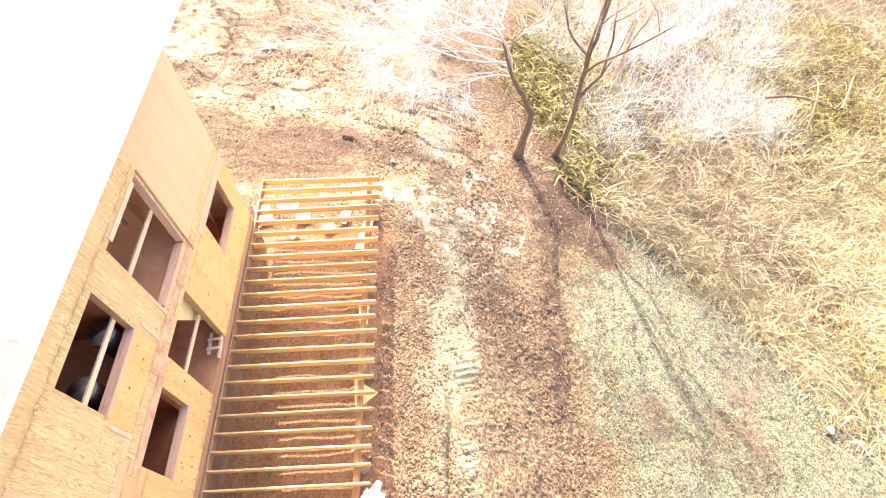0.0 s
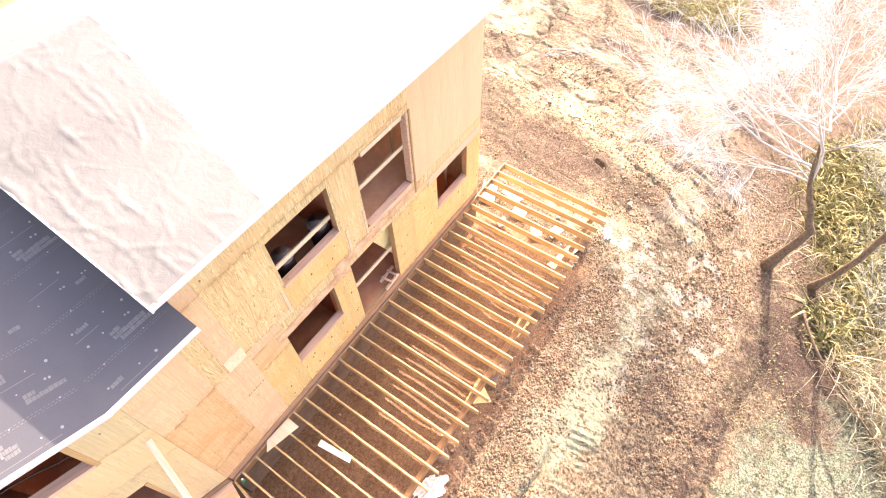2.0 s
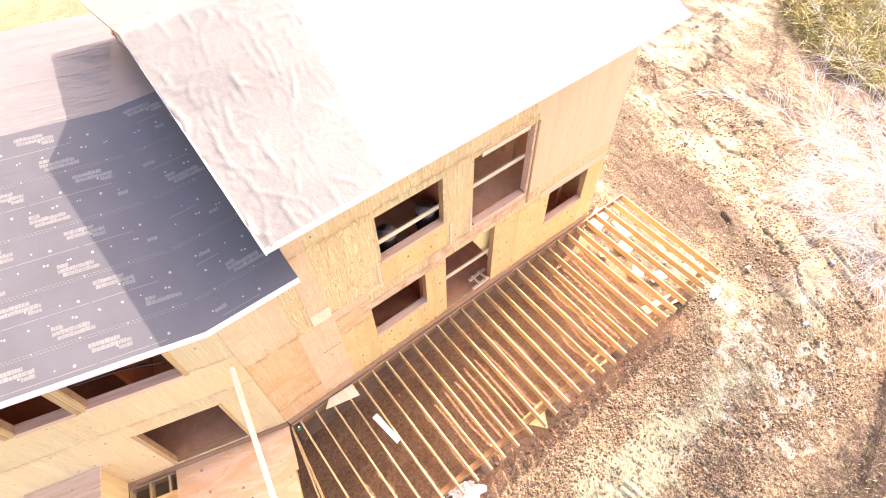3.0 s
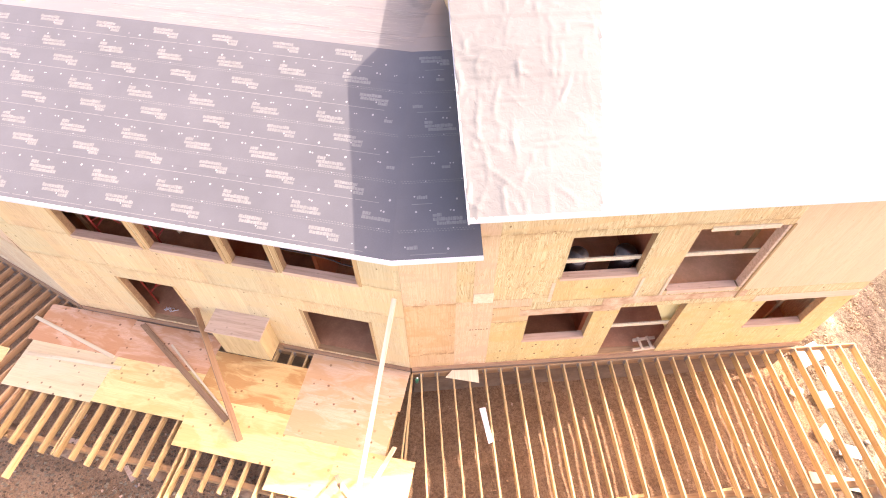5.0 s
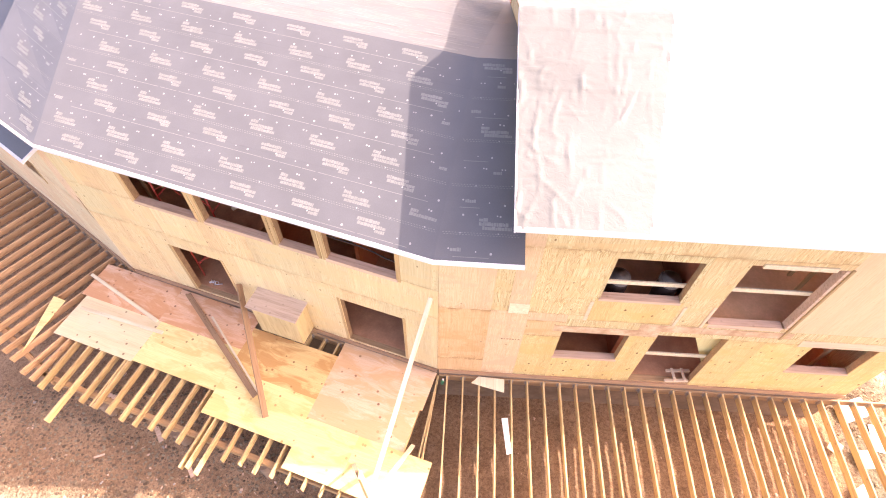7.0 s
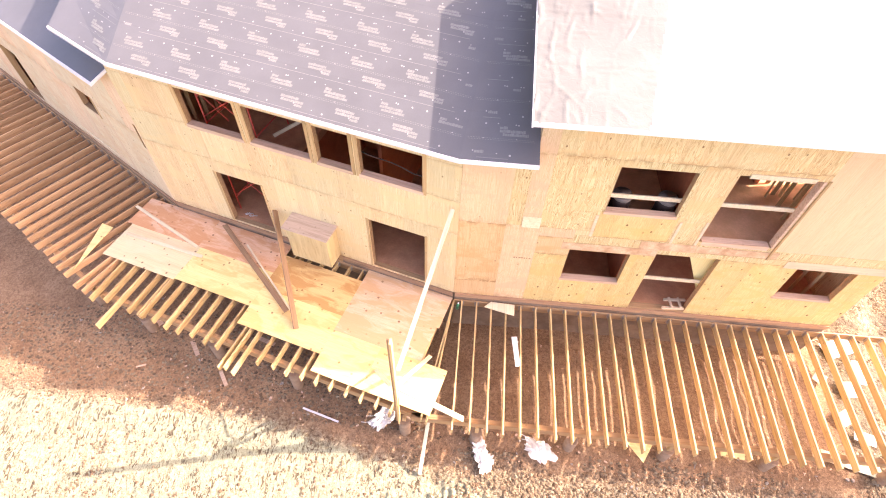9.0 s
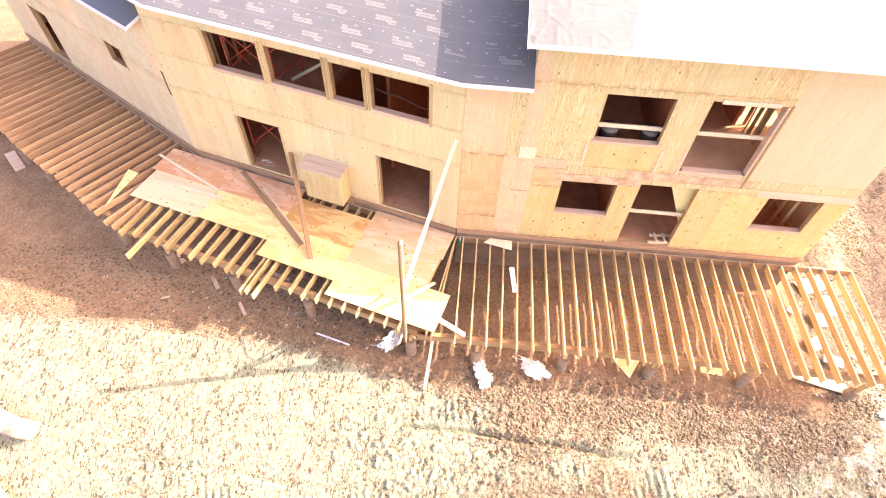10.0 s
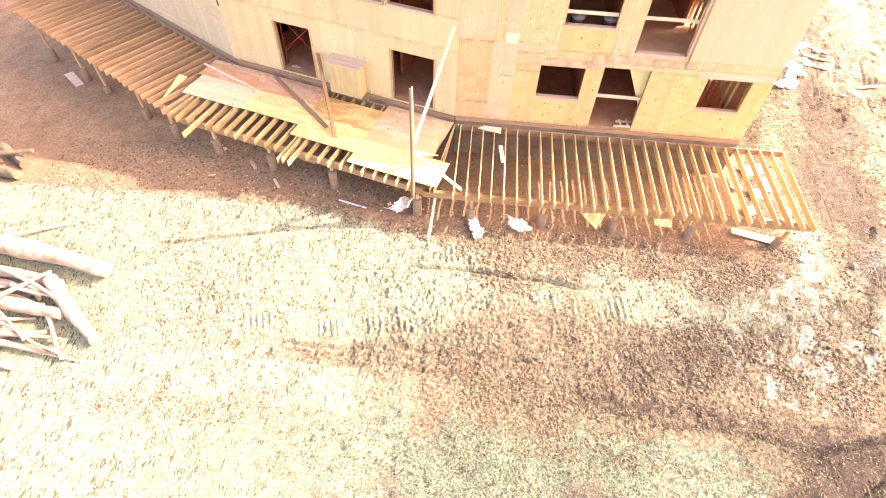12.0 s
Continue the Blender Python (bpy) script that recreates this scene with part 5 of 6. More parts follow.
for k, (x, y, size) in enumerate(((14.3, 6.3, 0.42), (14.7, 7.0, 0.3), (15.1, 7.7, 0.45), (15.7, 8.3, 0.35), (16.1, 9.8, 0.35), (15.6, 9.2, 0.25), (17.2, 6.0, 0.25))):
    tagged(crumpled(x, y, size, "crumpled white plastic sheet in the scrap heap", 11 + k), group="plastic of the scrap heap")
for k in range(12):
    x, y = 13.6 + random.random() * 4.5, 4.6 + random.random() * 6
    s = 0.08 + random.random() * 0.12
    bm = bmesh.new()
    bmesh.ops.create_icosphere(bm, subdivisions=3, radius=s)
    for v in bm.verts:
        v.co *= 0.75 + 0.6 * abs(noise.noise(v.co * 4 + Vector((k * 5, 0, 0))))
        v.co.z *= 0.55
    ob = part("rubble_lump", bm, ROCK)
    ob.matrix_basis = pose(x, y, ground_z(x, y) + 0.06, 0, 0, k * 40)
    tagged(ob, "pale lump of rubble in the scrap heap", "rubble", "rubble of the scrap heap")
for k, (x, y, s) in enumerate(((13.5, -6.05, 0.16), (11.5, -2.2, 0.1), (12.7, -2.9, 0.12), (13.4, -3.9, 0.1), (4.17, -16.53, 0.15), (15.9, -5.4, 0.13))):
    bm = bmesh.new()
    bmesh.ops.create_icosphere(bm, subdivisions=3, radius=s)
    for v in bm.verts:
        v.co *= 0.75 + 0.9 * noise.noise(v.co * (0.8 / s) + Vector((k * 5, 1, 0)))
        v.co.z *= 0.5
    ob = part("stone", bm, ROCK)
    ob.matrix_basis = pose(x, y, ground_z(x, y) + 0.07, 0, 0, k * 40)
    tagged(ob, "rounded grey stone half sunk in the soil", "stone", "stones on the site")


# ---- log pile ----
def log(a, b, r0, r1, seed, barked=False):
    a, b = Vector(a), Vector(b)
    n = 18
    pts, rad = [], []
    side = (b - a).cross(Vector((0, 0, 1))).normalized()
    for i in range(n):
        f = i / (n - 1)
        pts.append(a.lerp(b, f) + side * 0.10 * noise.noise(Vector((f * 2.2, seed, 0))) + Vector((0, 0, 0.05 * noise.noise(Vector((f * 2, seed, 4))))))
        rad.append((r0 + (r1 - r0) * f) * (1 + 0.16 * noise.noise(Vector((f * 6, seed, 9)))))
    bm = bmesh.new()
    tube(bm, pts, rad, 14)
    for v in bm.verts:                                      # furrowed, knotty skin
        q = Vector((v.co.x * 1.2, v.co.y * 1.2, v.co.z * 6.0 + seed))
        v.co += 0.28 * r1 * noise.noise_vector(q * 2.3) + 0.20 * r1 * noise.noise_vector(q * 6.1)
    for f in bm.faces:
        f.smooth = len(f.verts) == 4
    ob = part("log", bm, BARK if barked else DEADWOOD)
    return tagged(ob, "brown barked log in the slash pile" if barked else "bleached bare log in the slash pile", "log", "logs of the slash pile")


LOGS = (((-17.5, -5.2), (-10.75, -6.2), 0.42, 0.24, 0.34), ((-17.0, -6.1), (-12.3, -6.65), 0.20, 0.14, 0.20), ((-12.75, -6.5), (-10.55, -8.3), 0.24, 0.17, 0.20), ((-17.0, -7.0), (-11.9, -7.6), 0.30, 0.18, 0.26),
        ((-16.0, -6.55), (-12.6, -6.9), 0.13, 0.08, 0.16), ((-15.6, -6.0), (-12.2, -7.2), 0.10, 0.06, 0.52), ((-14.6, -7.7), (-12.5, -6.5), 0.10, 0.05, 0.58), ((-14.8, -8.4), (-12.2, -8.1), 0.15, 0.09, 0.14),
        ((-13.4, -6.7), (-11.3, -8.9), 0.09, 0.05, 0.12), ((-16.6, -6.5), (-13.6, -8.4), 0.12, 0.07, 0.55), ((-17.6, -1.0), (-15.9, -2.1), 0.20, 0.15, 0.18), ((-18.0, -2.3), (-15.7, -2.7), 0.22, 0.17, 0.2), ((-17.6, -1.9), (-15.7, -1.6), 0.12, 0.07, 0.5), ((-17.4, -3.6), (-16.2, -5.0), 0.10, 0.06, 0.14), ((-17.2, -8.8), (-12.8, -9.3), 0.18, 0.10, 0.14))
for k, (a, b, r0, r1, up) in enumerate(LOGS):
    log((*a, ground_z(*a) + up), (*b, ground_z(*b) + up), r0, r1, k * 3.7, a[1] > -5.0)
heap = random.Random(8)
for k in range(22):
    x, y, turn, l = heap.uniform(-17.5, -13.5), heap.uniform(-8.6, -5.2), heap.gauss(-0.15, 0.35), heap.uniform(1.4, 3.2)
    up = heap.uniform(0.2, 0.55)
    log((x, y, ground_z(x, y) + up), (x + l * math.cos(turn), y + l * math.sin(turn), ground_z(x, y) + up * 0.6), heap.uniform(0.04, 0.12), heap.uniform(0.02, 0.05), 60 + k * 2.3)


# ---- printed roof marks: unreadable lettering as plain pale bars ----
def roof_marks():
    """Pale lettering blots, dashed lap lines and fastener caps on the grey underlayment, laid just above it."""
    rng = random.Random(5)
    verts, faces, caps, cfaces = [], [], [], []
    eo, ez = ROOF_C[0]
    ro = ROOF_C[1][0]

    def place(s, o, lift):
        p = CENTRE @ Vector((-s, o, 0))
        if s < 0.0:
            p = Vector((-s, o, 0))
        elif s > 8.43 + 0.35 * o:
            a = CENTRE @ Vector((-8.43 - 0.35 * o, o, 0))
            b = LEFT_UP @ Vector((-2.67 - 0.7 * o, o, 0))
            p = a + (b - a).normalized() * (s - 8.43 - 0.35 * o)
        return (p.x, p.y, (ez + PITCH * (o - eo) if o < ro else ez + PITCH * (2 * ro - o - eo)) + lift)

    def quad(s0, s1, o0, o1, vs, fs, lift=0.0085):
        n = len(vs)
        vs.extend((place(s0, o0, lift), place(s1, o0, lift), place(s1, o1, lift), place(s0, o1, lift)))
        fs.append((n + 3, n + 2, n + 1, n))
    def clear(s, width, o):
        """Whether a stretch of a row keeps off the two bends of the roof."""
        e = 0.15 * max(o, 0) + 0.03
        fold = 8.43 + 0.35 * o
        return -1.35 < s - width < s < -e or (s - width > e and s < fold - 0.05) or (s - width > fold + 0.05 and s < 9.9 + 0.9 * o)

    def cap(s, o, r):
        n = len(caps)
        for k in range(8):
            caps.append(place(s + r * math.cos(k * 0.7854), o + r * math.sin(k * 0.7854), 0.012))
        cfaces.append(tuple(range(n + 7, n - 1, -1)))

    def line(s, o, width, high):
        """One line of small print running down along s: bars of uneven length."""
        x = s
        while x > s - width:
            b = 0.02 + rng.random() * 0.05
            quad(max(x - b, s - width), x, o, o + high * (0.8 + 0.3 * rng.random()), verts, faces)
            x -= b + 0.005
    run, repeat = 0.853, 1.265
    for row, first in ((-1, 1.17), (0, 0.955), (1, 1.205), (2, 0.935), (3, 0.38)):
        o = 0.61 + run * row
        for at, gap, step in ((o + 0.195, 0.034, 0.055), (o - 0.185, 0.0, 0.0)):
            if not eo + 0.03 < at < ro - 0.06:
                continue
            s = -1.40
            while s < 12.0:
                b = 0.03 if gap else rng.uniform(0.2, 0.7)
                if clear(s + b, b, at):
                    quad(s, s + b, at, at + (0.008 if gap else 0.010), verts, faces)
                    if gap:
                        quad(s + 0.02, s + 0.02 + b, at + gap, at + gap + 0.008, verts, faces)
                s += b + (0.022 if gap else rng.uniform(0.0, 0.06))
        s = first - 3 * repeat
        while s < 11.8:
            for up, shift, lines in ((0.0, 0.0, ((0.28, 0.050, 0.42), (0.25, -0.022, 0.53), (-0.10, -0.092, 0.18))), (0.39, 0.42, ((0.28, 0.050, 0.15), (0.28, -0.022, 0.50), (0.22, -0.092, 0.50)))):
                for left, dz, w in lines:
                    if eo + 0.02 < o + up + dz < ro - 0.06 and clear(s + shift + left, w, o + up):
                        line(s + shift + left, o + up + dz, w, 0.060)
            for ds, dz, r in ((-0.08, -0.32, 0.021), (-0.33, -0.32, 0.014), (0.48, -0.12, 0.021), (0.73, -0.10, 0.013), (0.55, -0.33, 0.017), (0.60, -0.325, 0.017), (0.23, -0.33, 0.015), (0.27, -0.33, 0.014), (-0.09, -0.05, 0.016), (0.35, 0.22, 0.013), (-0.28, 0.21, 0.012)):
                if eo + 0.03 < o + dz < ro - 0.03 and clear(s + ds + 0.1, 0.13, o + dz):
                    cap(s + ds + 0.03 * rng.random(), o + dz + 0.02 * rng.random(), r * rng.uniform(0.8, 1.1))
            s += repeat
    for k in range(1100):                                   # scuffed print on the far slope
        s, o = rng.uniform(0.6, 7.2), rng.uniform(ro + 0.1, ro + 9.6)
        quad(s, s + rng.uniform(0.15, 0.6), o, o + rng.uniform(0.02, 0.05), verts, faces)
    for nm, vs, fs, mt, lab in (("printed_lettering", verts, faces, INK, "pale printed blots and dashed lines"), ("fastener_caps", caps, cfaces, CAPS, "round pale fastener caps")):
        me = bpy.data.meshes.new(nm)
        me.from_pydata(vs, [], fs)
        me.materials.append(mt)
        ob = new(nm, me)
        ob.parent = roof_c
        tagged(ob, lab, kind="stuff")


roof_marks()


# ---- plants ----
def ribbons(name, base, azim, length, width, rise, droop, material, label, category, seed=1, segs=3, parent=None):
    """Many bent blades or stems in one mesh: base points, headings, lengths, widths, steepness and droop."""
    n = len(length)
    f = np.linspace(0, 1, segs + 1)[None, :]
    ce, se = np.cos(rise)[:, None], np.sin(rise)[:, None]
    out = length[:, None] * f * ce * (1 + 0.3 * droop[:, None] * f)
    up = length[:, None] * (f * se - droop[:, None] * f ** 2)
    cx, sx = np.cos(azim)[:, None], np.sin(azim)[:, None]
    px, py, pz = base[:, :1] + out * cx, base[:, 1:2] + out * sx, base[:, 2:3] + up
    w = width[:, None] * (1 - 0.75 * f) / 2
    tw = np.random.RandomState(seed).uniform(0, math.pi, n)[:, None]
    wx, wy, wz = -sx * w * np.cos(tw), cx * w * np.cos(tw), w * np.sin(tw)
    a, b = np.stack([px - wx, py - wy, pz - wz], -1), np.stack([px + wx, py + wy, pz + wz], -1)
    verts = np.stack([a, b], 2).reshape(-1, 3)
    k = (segs + 1) * 2
    quad = np.array([[2 * i, 2 * i + 1, 2 * i + 3, 2 * i + 2] for i in range(segs)])
    faces = (np.arange(n)[:, None, None] * k + quad[None]).reshape(-1, 4)
    me = bpy.data.meshes.new(name)
    me.from_pydata(verts.tolist(), [], faces.tolist())
    me.materials.append(material)
    ob = new(name, me)
    if parent:
        ob.parent = parent
        return tagged(ob, label, kind="stuff")
    return tagged(ob, label, category, kind="stuff")


def plant_mat(name, a, b, c):
    m, t, bs = mat(name)
    g = t.nodes.new("ShaderNodeNewGeometry")
    col = ramp(t, g.outputs["Random Per Island"], [(0.0, a), (0.5, b), (1.0, c)])
    n = noise_tex(t, coords(t, (1, 1, 1)), 0.8, 4)
    col = mix(t, ramp(t, n, [(0.35, (0.32,) * 3), (0.6, (0,) * 3)]), col, [x * 0.7 for x in a])
    t.links.new(col, bs.inputs["Base Color"])
    bs.inputs["Roughness"].default_value = 0.75
    return m


DRY = plant_mat("dry_stems", (0.28, 0.24, 0.125), (0.50, 0.48, 0.295), (0.71, 0.70, 0.50))
TAN = plant_mat("tan_canes", (0.20, 0.15, 0.085), (0.45, 0.405, 0.265), (0.66, 0.63, 0.47))
FROND = plant_mat("fern_fronds", (0.085, 0.085, 0.032), (0.30, 0.28, 0.10), (0.58, 0.53, 0.28))
MOSSY = plant_mat("yellow_moss_stems", (0.11, 0.10, 0.032), (0.36, 0.335, 0.11), (0.60, 0.55, 0.27))
TURF = plant_mat("thin_turf", (0.15, 0.17, 0.07), (0.36, 0.36, 0.19), (0.56, 0.52, 0.33))
PALETWIG = plant_mat("pale_bare_twigs", (0.53, 0.58, 0.57), (0.69, 0.75, 0.745), (0.80, 0.86, 0.86))
PALETWIG2 = plant_mat("greyish_bare_twigs", (0.40, 0.34, 0.27), (0.58, 0.52, 0.44), (0.70, 0.66, 0.60))
MOSSBARK = dull("mossy_bark", (0.34, 0.30, 0.10), (0.17, 0.12, 0.06), 9.0, 0.95, 0.6, distance=0.02)
EDGE = ((16.5, -7.8), (13.8, -11.0), (11.9, -12.7), (10.5, -13.8), (8.8, -14.9), (7.2, -16.0), (4.6, -17.4), (-2.0, -19.8))


def clumps(rng, count, spread_along, depth0, depth1, power=1.0):
    """Clump centres behind the lawn's edge; depths run away from the edge into the brush."""
    out = []
    for _ in range(count):
        f = rng.uniform(*spread_along) * (len(EDGE) - 1)
        i = min(int(f), len(EDGE) - 2)
        a, b = EDGE[i], EDGE[i + 1]
        u = f - i
        x, y = a[0] + (b[0] - a[0]) * u, a[1] + (b[1] - a[1]) * u
        d = depth0 + (depth1 - depth0) * rng.rand() ** power
        out.append((x + 0.74 * d, y - 0.67 * d))
    return np.array(out)


def brush(name, centres, per, size, length, width, rise, droop, material, label, seed):
    rng = np.random.RandomState(seed)
    n = len(centres) * per
    c = np.repeat(centres, per, 0) + rng.normal(0, size, (n, 2))
    base = np.array([(x, y, ground_z(x, y) + 0.02) for x, y in c])
    lean = np.repeat(rng.uniform(0, 6.28, len(centres)), per)
    az = lean + rng.normal(0, 1.3, n)
    tall = np.repeat(rng.uniform(0.7, 1.25, len(centres)), per)
    return ribbons(name, base, az, rng.uniform(*length, n) * tall, rng.uniform(*width, n), rng.uniform(*rise, n), rng.uniform(*droop, n), material, label, "brush", seed)


def spots(rng, patches, count):
    """Clump centres spread over oval patches (x, y, half width, half depth)."""
    area = np.array([p[2] * p[3] for p in patches])
    pick = rng.choice(len(patches), count, p=area / area.sum())
    r, a = np.sqrt(rng.rand(count)) * (0.8 + 0.4 * rng.rand(count)), rng.uniform(0, 6.28, count)
    p = np.array(patches)[pick]
    return np.stack([p[:, 0] + p[:, 2] * r * np.cos(a), p[:, 1] + p[:, 3] * r * np.sin(a)], 1)


rs = np.random.RandomState(11)
straw_c = np.concatenate([spots(rs, ((10.8, -20.0, 2.6, 2.2), (8.2, -19.5, 2.0, 1.8), (12.0, -24.0, 4.0, 2.5)), 210), clumps(rs, 90, (0.2, 1.0), -0.2, 1.2), clumps(rs, 110, (0.2, 1.0), 1.0, 24.0, 1.2)])
brush("dry_grass", straw_c, 85, 0.36, (0.5, 1.2), (0.014, 0.030), (0.5, 1.2), (0.2, 0.75), DRY, "thick tangle of straw-coloured dead grass", 1)
cane_c = np.concatenate([spots(rs, ((12.5, -15.5, 2.2, 2.8), (13.6, -18.0, 1.8, 1.6), (10.2, -16.4, 1.5, 1.5), (12.2, -13.2, 1.2, 1.2)), 120), clumps(rs, 120, (0.05, 1.0), 0.2, 26.0, 1.2)])
brush("dead_canes", cane_c, 46, 0.55, (0.8, 2.0), (0.016, 0.032), (0.4, 1.2), (0.3, 0.8), TAN, "arching brown dead bramble canes", 2)
moss_c = np.concatenate([spots(rs, ((19.5, -22.0, 4.2, 4.6), (15.0, -21.6, 3.0, 2.6), (22.0, -13.0, 3.0, 3.0), (6.4, -18.4, 1.2, 1.2), (18.0, -13.5, 1.6, 1.4), (18.5, -11.0, 4.0, 2.2), (14.4, -12.4, 1.8, 1.6)), 270)])
brush("yellow_brush", moss_c, 60, 0.45, (0.4, 1.1), (0.02, 0.05), (0.3, 1.2), (0.2, 0.7), MOSSY, "mossy yellow-green undergrowth", 3)
fern_c = spots(rs, ((19.0, -10.4, 3.6, 2.0), (14.1, -12.2, 1.7, 1.5), (13.7, -10.8, 0.9, 0.7), (17.0, -11.6, 2.0, 1.2)), 60)
brush("fern_patch", fern_c, 40, 0.16, (0.5, 0.95), (0.05, 0.11), (0.5, 1.15), (0.35, 0.8), FROND, "green and yellowing ferns under the trees", 4)
sap_c = spots(rs, ((16.5, -12.6, 2.0, 1.2), (22.5, -12.5, 3.0, 2.4), (18.0, -17.0, 2.6, 2.6), (23.0, -20.0, 3.2, 3.0), (16.4, -18.8, 1.6, 1.2), (22.0, -15.5, 2.0, 2.0)), 190)
brush("pale_saplings", sap_c, 42, 0.5, (0.7, 2.0), (0.010, 0.020), (0.3, 1.4), (-0.1, 0.35), PALETWIG, "whitish bare twigs of low saplings", 5)
# loose straw at the foot of the brush, and the thin turf
n = 9000
xy = clumps(rs, n, (0.25, 1.0), -0.7, 1.0, 0.8)
ribbons("straw_litter", np.array([(x, y, ground_z(x, y) + 0.04) for x, y in xy]), rs.uniform(0, 6.28, n), rs.uniform(0.15, 0.5, n), rs.uniform(0.012, 0.024, n), rs.uniform(0.05, 0.5, n), rs.uniform(0, 0.4, n), DRY, "scattered dry straw along the brush", "straw", 6, 2)
n = 24000
x, y = rs.uniform(-1.5, 13, n), rs.uniform(-17, -8.3, n)
keep = vnoise(x * 0.5, y * 0.5, 1) + 0.5 * vnoise(x * 1.7, y * 1.7, 4) > -0.12 + 0.5 * np.clip(y + 9.2, 0, 9)
x, y = x[keep], y[keep]
n = len(x)
ribbons("turf", np.stack([x, y, terrain(x, y)[0] - 0.01], 1), rs.uniform(0, 6.28, n), rs.uniform(0.06, 0.16, n), rs.uniform(0.015, 0.035, n), rs.uniform(0.5, 1.4, n), rs.uniform(0.1, 0.5, n), TURF, "thin short grass growing through the soil", "grass", 7, 2)


def clods():
    """Loose lumps of clay, one mesh."""
    rng = np.random.RandomState(3)
    unit = bmesh.new()
    bmesh.ops.create_icosphere(unit, subdivisions=1, radius=1.0)
    uv = np.array([v.co[:] for v in unit.verts])
    uf = np.array([[v.index for v in f.verts] for f in unit.faces])
    unit.free()
    n = 105000
    x, y = rng.uniform(-13, 20, n), -3.0 - 7.5 * rng.rand(n)
    side = rng.rand(n) < 0.10
    x[side], y[side] = rng.uniform(10.3, 20, side.sum()), rng.uniform(-4, 6, side.sum())
    dense = vnoise(x * 0.35, y * 0.9, 6) + 0.8 * vnoise(x * 1.6, y * 1.9, 2) + np.where(x > 1, 0.10 + 0.15 * (y > -8.6), -0.25)
    keep = (rng.rand(n) < np.clip(0.25 + 1.5 * dense, 0.03, 1.0)) & ((y < -3.6) | (x > 10.3) | (rng.rand(n) < 0.08)) & ((x > 0.5) | (rng.rand(n) < 0.22))
    x, y = x[keep], y[keep]
    x, y = np.append(x, rng.uniform(-15, -0.5, 6000)), np.append(y, rng.uniform(-3.3, -0.3, 6000))
    z, covers = terrain(x, y)
    dry = rng.rand(len(x)) > 0.85 * covers["darkened"] * (x > 9.5)
    base = np.stack([x, y, z], 1)[dry]
    n = len(base)
    s = 0.014 + 0.034 * rng.rand(n) ** 2.0
    v = uv[None] * (0.75 + 0.5 * rng.rand(n, len(uv), 1)) * s[:, None, None] * np.array([1.2, 1.0, 0.8]) + base[:, None]
    f = np.arange(n)[:, None, None] * len(uv) + uf[None]
    me = bpy.data.meshes.new("clay_clods")
    me.from_pydata(v.reshape(-1, 3).tolist(), [], f.reshape(-1, 3).tolist())
    me.materials.append(CLOD)
    tagged(new("clay_clods", me), "loose lumps of reddish clay on the soil", "clods", kind="stuff")


clods()


def litter(name, boxes, count, size, flat, material, label, category, seed):
    """Small flat scraps strewn over oblong stretches of the soil, one mesh."""
    rng = np.random.RandomState(seed)
    verts, faces = [], []
    for _ in range(count):
        x0, x1, y0, y1 = boxes[rng.randint(len(boxes))]
        x, y = rng.uniform(x0, x1), rng.uniform(y0, y1)
        l, turn = rng.uniform(*size), rng.uniform(0, 6.28)
        w, h = l * rng.uniform(0.2, 0.8), l * flat
        z = surface_z(x, y)
        n = len(verts)
        for k in range(6):
            a = k * 1.047
            r = 1 + rng.uniform(-0.25, 0.25)
            u, v = l / 2 * math.cos(a) * r, w / 2 * math.sin(a) * r
            px, py = x + u * math.cos(turn) - v * math.sin(turn), y + u * math.sin(turn) + v * math.cos(turn)
            verts.append((px, py, z - 0.03))
            verts.append((px - 0.12 * u, py - 0.12 * v, z + h * (1 + rng.uniform(-0.3, 0.3))))
        for k in range(6):
            i, j = n + 2 * k, n + 2 * ((k + 1) % 6)
            faces.append((i, j, j + 1, i + 1))
        faces.append(tuple(n + 2 * k + 1 for k in range(6)))
    me = bpy.data.meshes.new(name)
    me.from_pydata(verts, [], faces)
    me.materials.append(material)
    return tagged(new(name, me), label, category, kind="stuff")


litter("wood_chips", ((-14, -5, -3.2, 0.5), (-9, -2, -3.4, -1.5), (-1, 10, -3.9, -3.0), (0.5, 9.5, -3.0, -0.4), (10.5, 16, -3, 5)), 300, (0.02, 0.09), 0.2, PINKWOOD, "small chips of wood strewn on the soil", "wood chips", 41)
litter("pale_rubble", ((10.4, 11.6, -6.5, -4.9), (11.3, 12.4, -5.6, -4.2), (11.0, 12.2, -6.9, -5.8), (8.6, 10.4, -6.2, -5.2)), 220, (0.03, 0.10), 0.22, DUST, "whitish rubble and rock dust scattered on the soil", "rubble", 42)
litter("soil_stones", ((-14, -2, -3.3, 0.0), (-1, 12, -4.4, -3.2)), 80, (0.04, 0.10), 0.35, ROCK, "small greyish stones lying in the soil", "stones", 43)


# ---- bare trees ----
def limb(rng, bm, start, way, length, r, depth, tips):
    pts, rad, p, d = [Vector(start)], [r], Vector(start), Vector(way).normalized()
    steps = 6
    for i in range(steps):
        d = (d + Vector(rng.normal(0, 0.16, 3)) + Vector((0, 0, 0.05))).normalized()
        p = p + d * length / steps
        pts.append(p.copy())
        rad.append(r * (1 - 0.72 * (i + 1) / steps))
        tips.append((p.copy(), d.copy()))
        if depth and i >= 1 and rng.rand() < 0.75:
            side = Vector(rng.normal(0, 1, 3)).normalized()
            limb(rng, bm, p, d * 0.8 + side * 0.75, length * 0.55, rad[-1] * 0.7, depth - 1, tips)
    tube(bm, pts, rad, 6, cap=False)


